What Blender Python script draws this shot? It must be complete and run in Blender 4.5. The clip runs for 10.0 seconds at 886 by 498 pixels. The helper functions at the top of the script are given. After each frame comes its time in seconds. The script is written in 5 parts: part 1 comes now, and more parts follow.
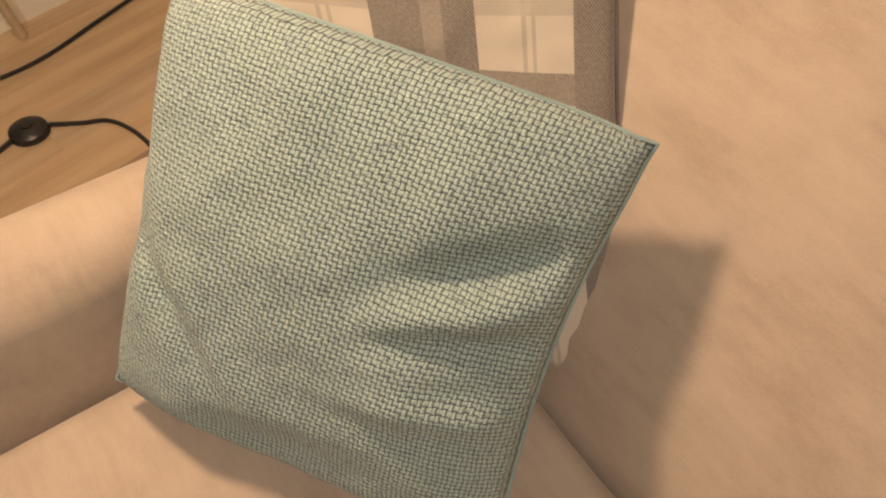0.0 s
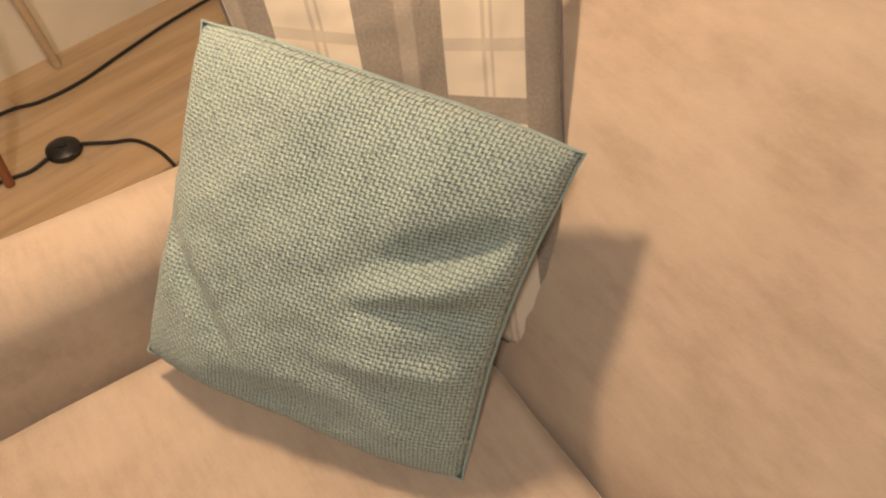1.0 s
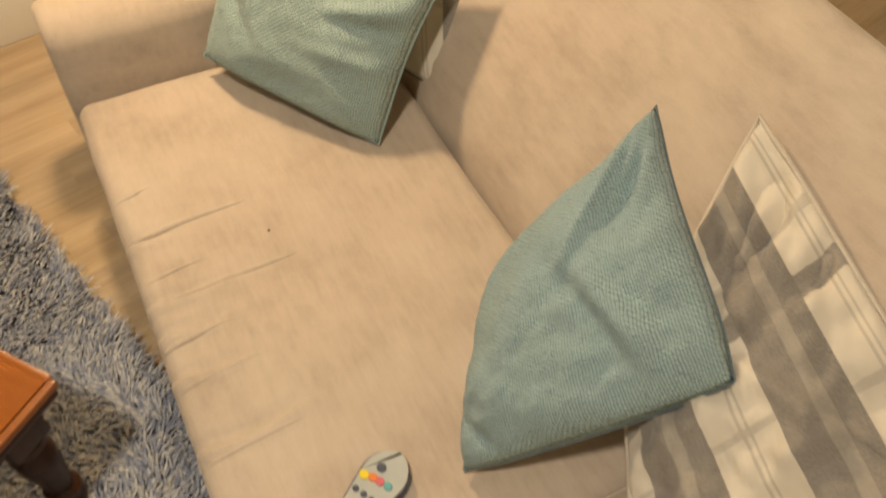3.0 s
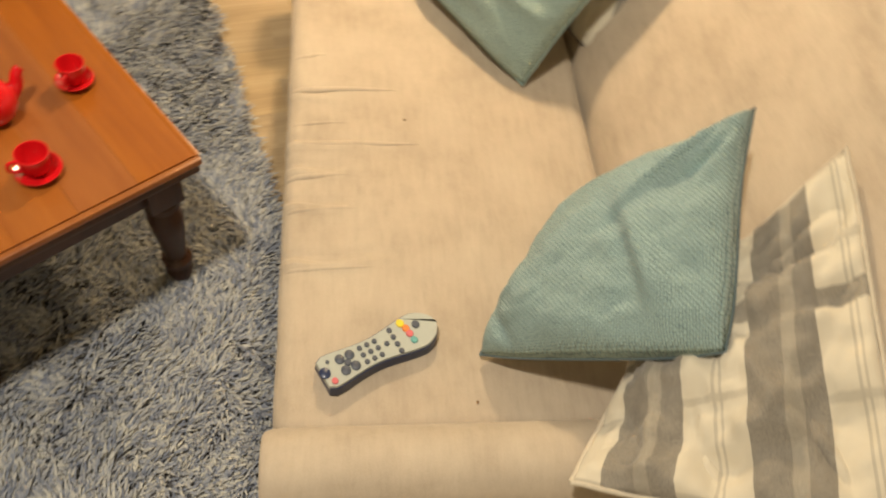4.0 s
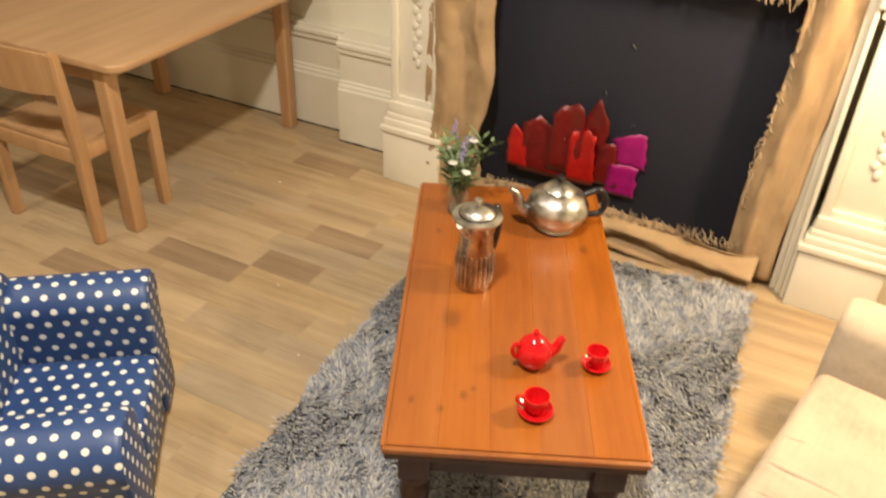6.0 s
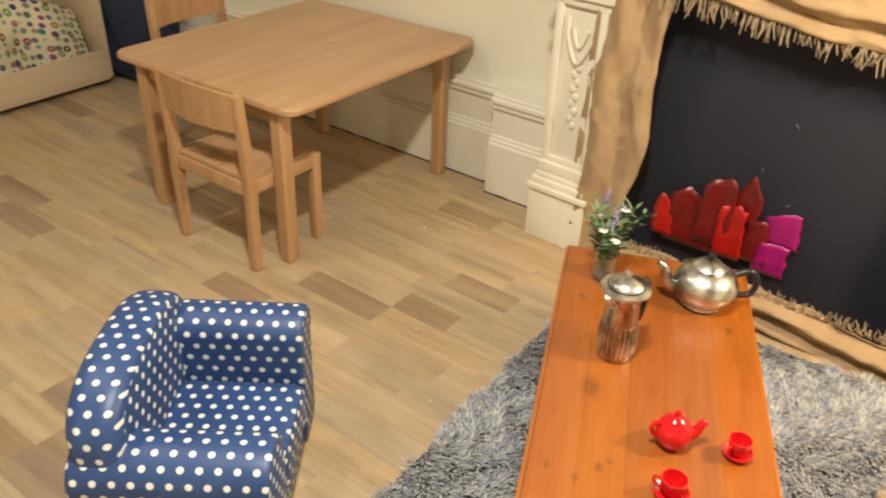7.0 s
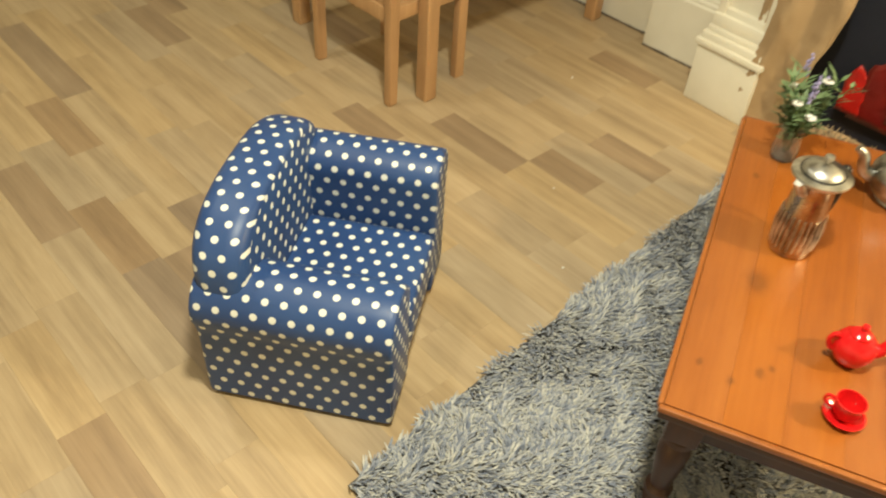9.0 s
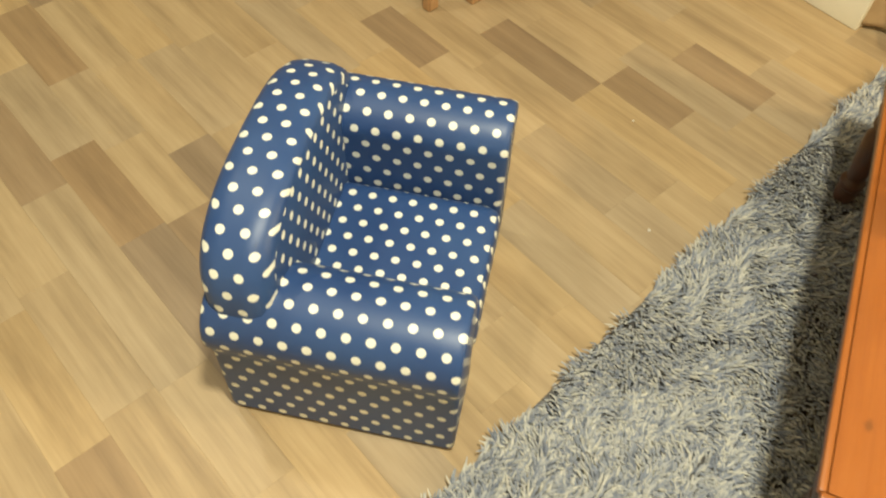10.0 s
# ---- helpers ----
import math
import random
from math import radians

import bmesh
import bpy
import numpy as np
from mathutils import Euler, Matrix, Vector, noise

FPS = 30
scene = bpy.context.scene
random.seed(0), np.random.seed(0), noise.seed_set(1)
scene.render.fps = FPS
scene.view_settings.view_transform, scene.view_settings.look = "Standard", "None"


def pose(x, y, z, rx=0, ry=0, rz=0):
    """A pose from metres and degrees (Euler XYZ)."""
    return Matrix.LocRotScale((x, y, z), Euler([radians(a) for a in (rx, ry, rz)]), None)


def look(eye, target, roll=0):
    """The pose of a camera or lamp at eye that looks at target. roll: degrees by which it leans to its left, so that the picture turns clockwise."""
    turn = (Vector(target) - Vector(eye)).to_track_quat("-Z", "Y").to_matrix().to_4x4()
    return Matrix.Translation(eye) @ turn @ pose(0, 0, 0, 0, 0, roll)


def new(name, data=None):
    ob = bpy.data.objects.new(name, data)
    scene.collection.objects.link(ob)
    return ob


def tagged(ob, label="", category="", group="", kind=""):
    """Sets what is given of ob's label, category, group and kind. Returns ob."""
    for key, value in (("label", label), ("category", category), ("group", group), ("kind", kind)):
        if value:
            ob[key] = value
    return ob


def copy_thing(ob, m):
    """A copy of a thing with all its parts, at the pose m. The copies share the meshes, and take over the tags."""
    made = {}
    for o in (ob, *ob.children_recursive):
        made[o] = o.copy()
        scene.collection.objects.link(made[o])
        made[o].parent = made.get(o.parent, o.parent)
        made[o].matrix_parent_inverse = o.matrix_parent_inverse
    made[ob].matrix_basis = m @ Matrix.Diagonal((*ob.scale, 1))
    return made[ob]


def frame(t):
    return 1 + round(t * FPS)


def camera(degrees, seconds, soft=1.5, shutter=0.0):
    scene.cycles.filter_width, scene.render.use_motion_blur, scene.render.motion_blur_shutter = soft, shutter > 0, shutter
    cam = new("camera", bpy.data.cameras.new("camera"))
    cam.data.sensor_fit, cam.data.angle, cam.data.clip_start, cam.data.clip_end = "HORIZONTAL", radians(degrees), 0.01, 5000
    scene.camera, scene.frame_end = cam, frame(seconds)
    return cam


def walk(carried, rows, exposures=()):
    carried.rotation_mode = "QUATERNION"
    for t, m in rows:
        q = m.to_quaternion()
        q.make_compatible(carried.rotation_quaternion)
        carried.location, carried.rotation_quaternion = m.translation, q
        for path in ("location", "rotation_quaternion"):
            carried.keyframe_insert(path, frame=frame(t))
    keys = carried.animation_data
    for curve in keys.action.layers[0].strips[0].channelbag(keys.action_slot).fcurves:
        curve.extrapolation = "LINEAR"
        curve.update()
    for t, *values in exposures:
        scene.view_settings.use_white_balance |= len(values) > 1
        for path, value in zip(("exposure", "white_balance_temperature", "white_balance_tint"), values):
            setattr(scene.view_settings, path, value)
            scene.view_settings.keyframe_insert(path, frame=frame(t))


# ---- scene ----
cam = camera(58.3, 10.0, 2.0, 0.4)
PATH = [
    (0, (0.1512, -0.0677, 1.0300), (1.0809, 0.7557, -0.5370), 0.5),
    (0.5, (0.1336, -0.0909, 1.0550), (1.0657, 0.7442, -0.5050), 0.3),
    (1, (0.0802, -0.1812, 1.1320), (1.0326, 0.6917, -0.3960), -0.1),
    (1.5, (-0.0112, -0.3490, 1.2480), (0.9735, 0.5808, -0.2240), -0.4),
    (2, (-0.1041, -0.5580, 1.3180), (0.8873, 0.4044, -0.1280), 0),
    (2.5, (-0.1698, -0.7052, 1.3450), (0.7601, 0.2359, -0.1550), 0.5),
    (2.7, (-0.2117, -0.7293, 1.3520), (0.6729, 0.1539, -0.2080), 2.4),
    (3.8, (-0.3273, -1.0229, 1.4500), (0.3067, -0.0581, -0.1830), 10.4),
    (4, (-0.2958, -1.0431, 1.4480), (0.2274, -0.0127, -0.1850), 11.4),
    (4.5, (-0.1944, -1.1344, 1.4740), (-0.1861, 0.0476, -0.1400), 7.1),
    (4.8, (-0.2127, -1.1733, 1.4900), (-0.4540, 0.0774, -0.0520), 4.5),
    (5, (-0.1983, -1.1875, 1.5080), (-0.5774, 0.1083, 0.0320), 2.9),
    (5.5, (-0.2095, -1.2059, 1.5490), (-0.7881, 0.2150, 0.2660), 2),
    (6, (-0.2288, -1.2267, 1.5820), (-0.9488, 0.2654, 0.4620), 2.3),
    (6.2, (-0.2354, -1.2379, 1.5950), (-1.0122, 0.2565, 0.5150), 2.5),
    (7.3, (-0.2883, -1.2891, 1.6520), (-1.3473, 0.0515, 0.6110), 2.8),
    (7.5, (-0.2887, -1.2869, 1.6450), (-1.3635, 0.0281, 0.5890), 3.1),
    (8, (-0.2921, -1.2907, 1.6190), (-1.3728, -0.0691, 0.4620), 4.3),
    (8.5, (-0.3127, -1.2899, 1.5900), (-1.3784, -0.1747, 0.3170), 4.6),
    (9, (-0.4478, -1.2152, 1.5390), (-1.4912, -0.1796, 0.1830), 3.9),
    (9.5, (-0.6790, -1.0663, 1.4580), (-1.5964, -0.1762, -0.0800), 3.3),
    (10, (-0.8590, -0.9754, 1.4430), (-1.7173, -0.1471, -0.1630), 3),
]
EXPOSURES = [(0.0, -1.34, 6400, 26), (1.5, -1.20, 6450, 25), (2.7, -1.04, 6350, 16), (3.8, -0.76, 6200, 7), (4.5, -0.56, 6200, 8), (5.2, -0.40, 6250, 11), (6.2, 0.0, 6200, 11), (7.5, 0.08, 5850, 3), (10.0, 0.05, 6300, -5)]
LAMP_W, CEIL_A, CEIL_B = 92.0, 17.0, 95.0
walk(cam, [(t, look(eye, target, roll)) for t, eye, target, roll in PATH], EXPOSURES)

# ---- world and light ----
world = bpy.data.worlds.new("room_air")
scene.world = world
world.use_nodes = True
world.node_tree.nodes["Background"].inputs["Color"].default_value = (1.0, 0.84, 0.62, 1)
world.node_tree.nodes["Background"].inputs["Strength"].default_value = 0.05


def lamp(name, kind, place, watts, colour, size, aim=None):
    data = bpy.data.lights.new(name, kind)
    data.energy, data.color = watts, colour
    if kind == "AREA":
        data.shape, data.size = "DISK", size
    else:
        data.shadow_soft_size = size
    ob = new(name, data)
    ob.matrix_world = look(place, aim) if aim else Matrix.Translation(place)
    return ob


LAMP = (0.30, 0.72, 1.42)
lamp("floor_lamp_bulb", "POINT", LAMP, LAMP_W, (1.0, 0.74, 0.44), 0.07)
lamp("ceiling_light_play_area", "AREA", (-2.9, -0.7, 2.9), CEIL_A, (1.0, 0.87, 0.70), 0.25, (-2.9, -0.7, 0))
lamp("ceiling_light_sofa_area", "AREA", (-0.75, -0.7, 2.9), CEIL_B, (1.0, 0.87, 0.69), 0.22, (-0.75, -0.7, 0))


# ---- material helpers ----
class Nodes:
    """A small wrapper round a material's node tree."""

    def __init__(self, name, rough=0.6, metal=0.0):
        self.mat = bpy.data.materials.new(name)
        self.mat.use_nodes = True
        self.tree = self.mat.node_tree
        self.bsdf = self.tree.nodes["Principled BSDF"]
        self.bsdf.inputs["Roughness"].default_value = rough
        self.bsdf.inputs["Metallic"].default_value = metal

    def add(self, kind, **inputs):
        node = self.tree.nodes.new(kind)
        for key, value in inputs.items():
            self.put(node, key.replace("_", " "), value)
        return node

    def put(self, node, key, value):
        sock = node.inputs[int(key[1:])] if key[0] == "i" and key[1:].isdigit() else node.inputs[key]
        if isinstance(value, bpy.types.NodeSocket):
            self.tree.links.new(value, sock)
        else:
            sock.default_value = value

    def math(self, op, a, b=0.0, c=0.0):
        node = self.add("ShaderNodeMath", i0=a, i1=b, i2=c)
        node.operation = op
        return node.outputs[0]

    def mix(self, fac, a, b, mode="MIX"):
        node = self.tree.nodes.new("ShaderNodeMix")
        node.data_type, node.blend_type = "RGBA", mode
        self.put(node, "i0", fac)
        for i, v in ((6, a), (7, b)):
            self.put(node, "i%d" % i, v if isinstance(v, bpy.types.NodeSocket) else (*v[:3], 1))
        return node.outputs[2]

    def coords(self, which="Object", scale=(1, 1, 1)):
        tc = self.tree.nodes.new("ShaderNodeTexCoord")
        mp = self.add("ShaderNodeMapping")
        mp.inputs["Scale"].default_value = scale
        self.tree.links.new(tc.outputs[which], mp.inputs["Vector"])
        return mp.outputs[0]

    def noise(self, vec, scale, detail=4.0, rough=0.55, out=0):
        return self.add("ShaderNodeTexNoise", Vector=vec, Scale=scale, Detail=detail, Roughness=rough).outputs[out]

    def ramp(self, fac, stops, mode="LINEAR"):
        node = self.add("ShaderNodeValToRGB", Fac=fac)
        el = node.color_ramp.elements
        node.color_ramp.interpolation = mode
        while len(el) < len(stops):
            el.new(0.5)
        for e, (p, c) in zip(el, stops):
            e.position, e.color = p, (*c[:3], 1) if not isinstance(c, float) else (c, c, c, 1)
        return node.outputs[0]

    def bump(self, height, strength=0.3, distance=0.002):
        node = self.add("ShaderNodeBump", Height=height, Strength=strength, Distance=distance)
        self.put(self.bsdf, "Normal", node.outputs[0])

    def colour(self, value):
        self.put(self.bsdf, "Base Color", value if isinstance(value, bpy.types.NodeSocket) else (*value[:3], 1))
        return self


def plain(name, rgb, rough=0.5, metal=0.0, vary=0.12, scale=9.0, bump=0.1, grain=120.0):
    """A plain material with two scales of variation."""
    n = Nodes(name, rough, metal)
    v = n.coords()
    big, fine = n.noise(v, scale), n.noise(v, grain, 3.0)
    fac = n.math("ADD", n.math("MULTIPLY", big, 0.7), n.math("MULTIPLY", fine, 0.3))
    lo, hi = [c * (1 - vary * 1.6) for c in rgb], [min(1, c * (1 + vary)) for c in rgb]
    n.colour(n.ramp(fac, ((0.3, lo), (0.7, hi))))
    n.put(n.bsdf, "Roughness", n.math("ADD", n.math("MULTIPLY", big, 0.2), rough - 0.1))
    n.bump(fine, bump, 0.001)
    return n.mat


def velvet():
    """Beige brushed suede-like upholstery."""
    n = Nodes("beige_suede", 0.85)
    v = n.coords()
    warp = n.coords(scale=(1, 1, 2.2))
    blot = n.noise(warp, 7.0, 5.0, 0.6)
    streak = n.noise(n.coords(scale=(14, 3, 8)), 6.0, 4.0, 0.6)
    fine = n.noise(v, 420.0, 2.0)
    fac = n.math("ADD", n.math("MULTIPLY", blot, 0.62), n.math("MULTIPLY", streak, 0.23))
    nap = n.noise(n.coords(scale=(70, 9, 26)), 1.0, 5.0, 0.65)
    fac = n.math("ADD", fac, n.math("MULTIPLY", n.math("SUBTRACT", nap, 0.5), 0.20))
    fac = n.math("ADD", fac, n.math("MULTIPLY", fine, 0.15))
    n.colour(n.ramp(fac, ((0.30, (0.37, 0.30, 0.225)), (0.5, (0.47, 0.39, 0.30)), (0.68, (0.54, 0.455, 0.35)))))
    n.bsdf.inputs["Sheen Weight"].default_value = 0.35
    n.bsdf.inputs["Sheen Roughness"].default_value = 0.45
    n.bsdf.inputs["Sheen Tint"].default_value = (1.0, 0.9, 0.75, 1)
    n.bsdf.inputs["Specular IOR Level"].default_value = 0.15
    n.bump(n.math("ADD", streak, n.math("MULTIPLY", fine, 0.5)), 0.22, 0.0015)
    return n.mat


def woven(name, light, dark, pitch, strength=0.9):
    """Coarse basket weave by UV in metres."""
    n = Nodes(name, 0.9)
    uv = n.coords("UV")
    wob = n.add("ShaderNodeTexNoise", Vector=uv, Scale=30.0, Detail=3.0)
    off = n.add("ShaderNodeVectorMath", i0=wob.outputs["Color"], i1=(0.5, 0.5, 0.5))
    off.operation = "SUBTRACT"
    sc = n.add("ShaderNodeVectorMath", i0=off.outputs[0])
    sc.operation = "SCALE"
    sc.inputs["Scale"].default_value = pitch * 1.5
    ad = n.add("ShaderNodeVectorMath", i0=uv, i1=sc.outputs[0])
    sep = n.add("ShaderNodeSeparateXYZ", Vector=ad.outputs[0])
    k = math.pi / pitch
    su = n.math("SINE", n.math("MULTIPLY", sep.outputs[0], k))
    sv = n.math("SINE", n.math("MULTIPLY", sep.outputs[1], k))
    cu = n.math("ABSOLUTE", su)
    cv = n.math("ABSOLUTE", sv)
    par = n.math("GREATER_THAN", n.math("MULTIPLY", n.math("SINE", n.math("MULTIPLY", sep.outputs[0], k)), sv), 0.0)
    over = n.add("ShaderNodeMix", i0=par, i2=cu, i3=cv)
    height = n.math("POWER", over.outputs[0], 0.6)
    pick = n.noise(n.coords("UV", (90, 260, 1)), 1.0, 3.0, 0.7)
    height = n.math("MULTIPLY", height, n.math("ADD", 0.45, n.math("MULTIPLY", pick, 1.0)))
    cloud = n.noise(uv, 9.0, 4.0)
    lightc = n.mix(cloud, light, [c * 0.82 for c in light])
    slub_u = n.ramp(n.noise(n.coords("UV", (55, 420, 1)), 1.0, 2.0, 0.5), ((0.62, 0.0), (0.70, 1.0)))
    slub_v = n.ramp(n.noise(n.coords("UV", (420, 55, 1)), 1.0, 2.0, 0.5), ((0.62, 0.0), (0.70, 1.0)))
    lightc = n.mix(n.math("MULTIPLY", n.math("MAXIMUM", slub_u, slub_v), 0.55), lightc, [0.5 * d + 0.15 * l for d, l in zip(dark, light)])
    # low gaps between threads go to the dark colour, painting in their shade
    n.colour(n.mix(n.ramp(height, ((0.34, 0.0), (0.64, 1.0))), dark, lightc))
    n.bsdf.inputs["Sheen Weight"].default_value = 0.2
    n.bsdf.inputs["Specular IOR Level"].default_value = 0.1
    n.bump(height, strength, 0.0022)
    return n.mat


def plaid():
    """Cream wool plaid with taupe bands in both directions."""
    n = Nodes("cream_taupe_plaid", 0.92)
    sep = n.add("ShaderNodeSeparateXYZ", Vector=n.coords("UV"))

    def bands(sock, period, stops):
        f = n.math("FRACT", n.math("DIVIDE", sock, period))
        return n.ramp(f, stops, "CONSTANT")
    wide = ((0.0, 0.0), (0.07, 0.35), (0.09, 0.0), (0.12, 0.35), (0.14, 0.0), (0.33, 0.92), (0.58, 0.72), (0.68, 0.92), (0.84, 0.0))
    thin = ((0.0, 0.0), (0.18, 0.28), (0.21, 0.0), (0.52, 0.8), (0.60, 0.0), (0.74, 0.3), (0.78, 0.0))
    a = bands(n.math("ADD", sep.outputs[0], 0.128), 0.226, wide)
    b = bands(n.math("ADD", sep.outputs[1], 0.27), 0.36, thin)
    twill = n.math("SINE", n.math("MULTIPLY", n.math("ADD", sep.outputs[0], sep.outputs[1]), 1700.0))
    tw = n.math("ADD", 0.82, n.math("MULTIPLY", twill, 0.18))
    fuzz = n.noise(n.coords("UV", (150, 150, 1)), 2.0, 3.0)
    fac = n.math("MULTIPLY", n.math("MAXIMUM", a, b), n.math("MULTIPLY", tw, n.math("ADD", 0.6, n.math("MULTIPLY", fuzz, 0.6))))
    n.colour(n.mix(fac, (0.63, 0.57, 0.455), (0.075, 0.066, 0.066)))
    n.bsdf.inputs["Sheen Weight"].default_value = 0.25
    n.bsdf.inputs["Specular IOR Level"].default_value = 0.1
    n.bump(n.math("ADD", fuzz, n.math("MULTIPLY", twill, 0.25)), 0.35, 0.0012)
    return n.mat


def polka():
    """Navy leatherette with staggered cream dots."""
    n = Nodes("navy_polka_dot_leatherette", 0.42)
    uv = n.coords("UV")
    wob = n.noise(uv, 25.0, 2.0)
    sep = n.add("ShaderNodeSeparateXYZ", Vector=uv)
    best = None
    for shift in (0.0, 0.5):
        d = []
        for i, p in ((0, 0.041), (1, 0.072)):
            f = n.math("FRACT", n.math("ADD", n.math("DIVIDE", sep.outputs[i], p), shift + 20.0))
            f = n.math("MULTIPLY", n.math("SUBTRACT", f, 0.5), p)
            d.append(n.math("MULTIPLY", f, f))
        r = n.math("SQRT", n.math("ADD", *d))
        best = r if best is None else n.math("MINIMUM", best, r)
    edge = n.math("ADD", best, n.math("MULTIPLY", n.math("SUBTRACT", wob, 0.5), 0.0022))
    dot = n.ramp(n.math("MULTIPLY", edge, 100.0), ((0.75, 1.0), (0.85, 0.0)))
    big = n.noise(uv, 5.0)
    navy = n.ramp(big, ((0.3, (0.017, 0.047, 0.165)), (0.7, (0.030, 0.073, 0.215))))
    n.colour(n.mix(dot, navy, (0.74, 0.75, 0.69)))
    grain = n.noise(uv, 900.0, 2.0)
    n.put(n.bsdf, "Roughness", n.math("ADD", 0.34, n.math("MULTIPLY", big, 0.2)))
    n.bump(grain, 0.12, 0.0006)
    return n.mat


def wood(name, dark, mid, light, rough=0.4, scale=1.0, coat=0.0, axis=0, knots=0.0, vary=0.0, spots=()):
    """Wood with the grain along a local axis."""
    n = Nodes(name, rough)
    s = [26.0 * scale] * 3
    s[axis] = 1.6 * scale
    info = n.tree.nodes.new("ShaderNodeObjectInfo")
    shift = n.add("ShaderNodeVectorMath", i0=n.coords(scale=s))
    comb = n.math("MULTIPLY", info.outputs["Random"], 37.0)
    cv = n.add("ShaderNodeCombineXYZ", X=comb, Y=comb, Z=comb)
    n.put(shift, "i1", cv.outputs[0])
    v = shift.outputs[0]
    grain = n.noise(v, 1.0, 6.0, 0.6)
    fine = n.noise(v, 7.0, 3.0, 0.6)
    big = n.noise(n.coords(scale=(3, 3, 3)), 1.2, 3.0)
    fac = n.math("ADD", n.math("MULTIPLY", grain, 0.6), n.math("ADD", n.math("MULTIPLY", fine, 0.18), n.math("MULTIPLY", big, 0.22)))
    col = n.ramp(fac, ((0.32, dark), (0.5, mid), (0.68, light)))
    if knots:
        vor = n.add("ShaderNodeTexVoronoi", Vector=n.coords(scale=[5.0 if i != axis else 3.0 for i in range(3)]), Scale=knots)
        kn = n.ramp(vor.outputs["Distance"], ((0.035, 1.0), (0.10, 0.0)))
        col = n.mix(n.math("MULTIPLY", kn, 0.75), col, [c * 0.28 for c in dark])
    if spots:
        tc = n.coords("Object")
        wob = n.add("ShaderNodeVectorMath", i0=n.noise(tc, 55.0, 3.0, 0.6, 1), i1=(0.016, 0.016, 0.0))
        wob.operation = "MULTIPLY"
        pos = n.add("ShaderNodeVectorMath", i0=tc, i1=wob.outputs[0])
        for sx, sy, rad in spots:
            sq = n.add("ShaderNodeVectorMath", i0=pos.outputs[0], i1=(-sx - 0.008, -sy - 0.008, 0.0))
            sc = n.add("ShaderNodeVectorMath", i0=sq.outputs[0], i1=(1.0, 0.7, 0.0))
            sc.operation = "MULTIPLY"
            ln = n.add("ShaderNodeVectorMath", i0=sc.outputs[0])
            ln.operation = "LENGTH"
            mask = n.ramp(n.math("DIVIDE", ln.outputs["Value"], rad * 2), ((0.3, 1.0), (0.62, 0.25), (0.9, 0.0)))
            col = n.mix(n.math("MULTIPLY", mask, 0.45), col, (0.05, 0.016, 0.006))
    if vary:
        hsv = n.add("ShaderNodeHueSaturation", Color=col)
        tone = n.ramp(info.outputs["Random"], ((0.0, 0.0), (0.16, 0.12), (0.2, 0.42), (0.7, 0.62), (1.0, 1.0)))
        n.put(hsv, "Value", n.math("ADD", 1.0 - vary * 0.62, n.math("MULTIPLY", tone, vary)))
        n.put(hsv, "Saturation", n.math("ADD", 0.86, n.math("MULTIPLY", tone, 0.2)))
        col = hsv.outputs[0]
    n.colour(col)
    n.put(n.bsdf, "Roughness", n.math("ADD", rough - 0.08, n.math("MULTIPLY", fine, 0.16)))
    if coat:
        n.bsdf.inputs["Coat Weight"].default_value = coat
        n.bsdf.inputs["Coat Roughness"].default_value = 0.18
    n.bump(fine, 0.12, 0.0008)
    return n.mat


def rug_pile():
    n = Nodes("grey_shag_pile", 0.95)
    geo = n.tree.nodes.new("ShaderNodeNewGeometry")
    patch = n.noise(n.coords(), 34.0, 3.0)
    f = n.math("ADD", n.math("MULTIPLY", geo.outputs["Random Per Island"], 0.45), n.math("MULTIPLY", patch, 0.55))
    n.colour(n.ramp(f, ((0.18, (0.145, 0.165, 0.23)), (0.38, (0.265, 0.29, 0.355)), (0.55, (0.42, 0.425, 0.435)), (0.75, (0.60, 0.585, 0.525)))))
    n.bsdf.inputs["Sheen Weight"].default_value = 0.2
    n.bsdf.inputs["Specular IOR Level"].default_value = 0.15
    return n.mat


def paint():
    """Old cream gloss paint, slightly yellowed and chipped."""
    n = Nodes("cream_gloss_paint", 0.35)
    v = n.coords()
    big, fine = n.noise(v, 3.5, 5.0), n.noise(v, 60.0, 4.0)
    col = n.ramp(big, ((0.3, (0.70, 0.66, 0.55)), (0.7, (0.81, 0.77, 0.66))))
    chip = n.ramp(n.noise(v, 22.0, 6.0, 0.7), ((0.27, 1.0), (0.30, 0.0)))
    n.colour(n.mix(n.math("MULTIPLY", chip, 0.5), col, (0.34, 0.27, 0.18)))
    n.put(n.bsdf, "Roughness", n.math("ADD", 0.28, n.math("MULTIPLY", fine, 0.25)))
    n.bump(n.math("ADD", fine, big), 0.15, 0.002)
    return n.mat


def hessian():
    n = Nodes("brown_hessian", 0.95)
    uv = n.coords("UV")
    a = n.add("ShaderNodeTexWave", Vector=uv, Scale=80.0, Distortion=1.5, Detail=2.0)
    b = n.add("ShaderNodeTexWave", Vector=uv, Scale=80.0, Distortion=1.5, Detail=2.0)
    b.bands_direction = "Y"
    h = n.math("MAXIMUM", a.outputs["Fac"], b.outputs["Fac"])
    cloud = n.noise(uv, 8.0, 4.0)
    n.colour(n.mix(h, (0.29, 0.19, 0.10), n.ramp(cloud, ((0.3, (0.43, 0.29, 0.155)), (0.7, (0.55, 0.39, 0.22))))))
    n.bump(h, 0.7, 0.002)
    return n.mat


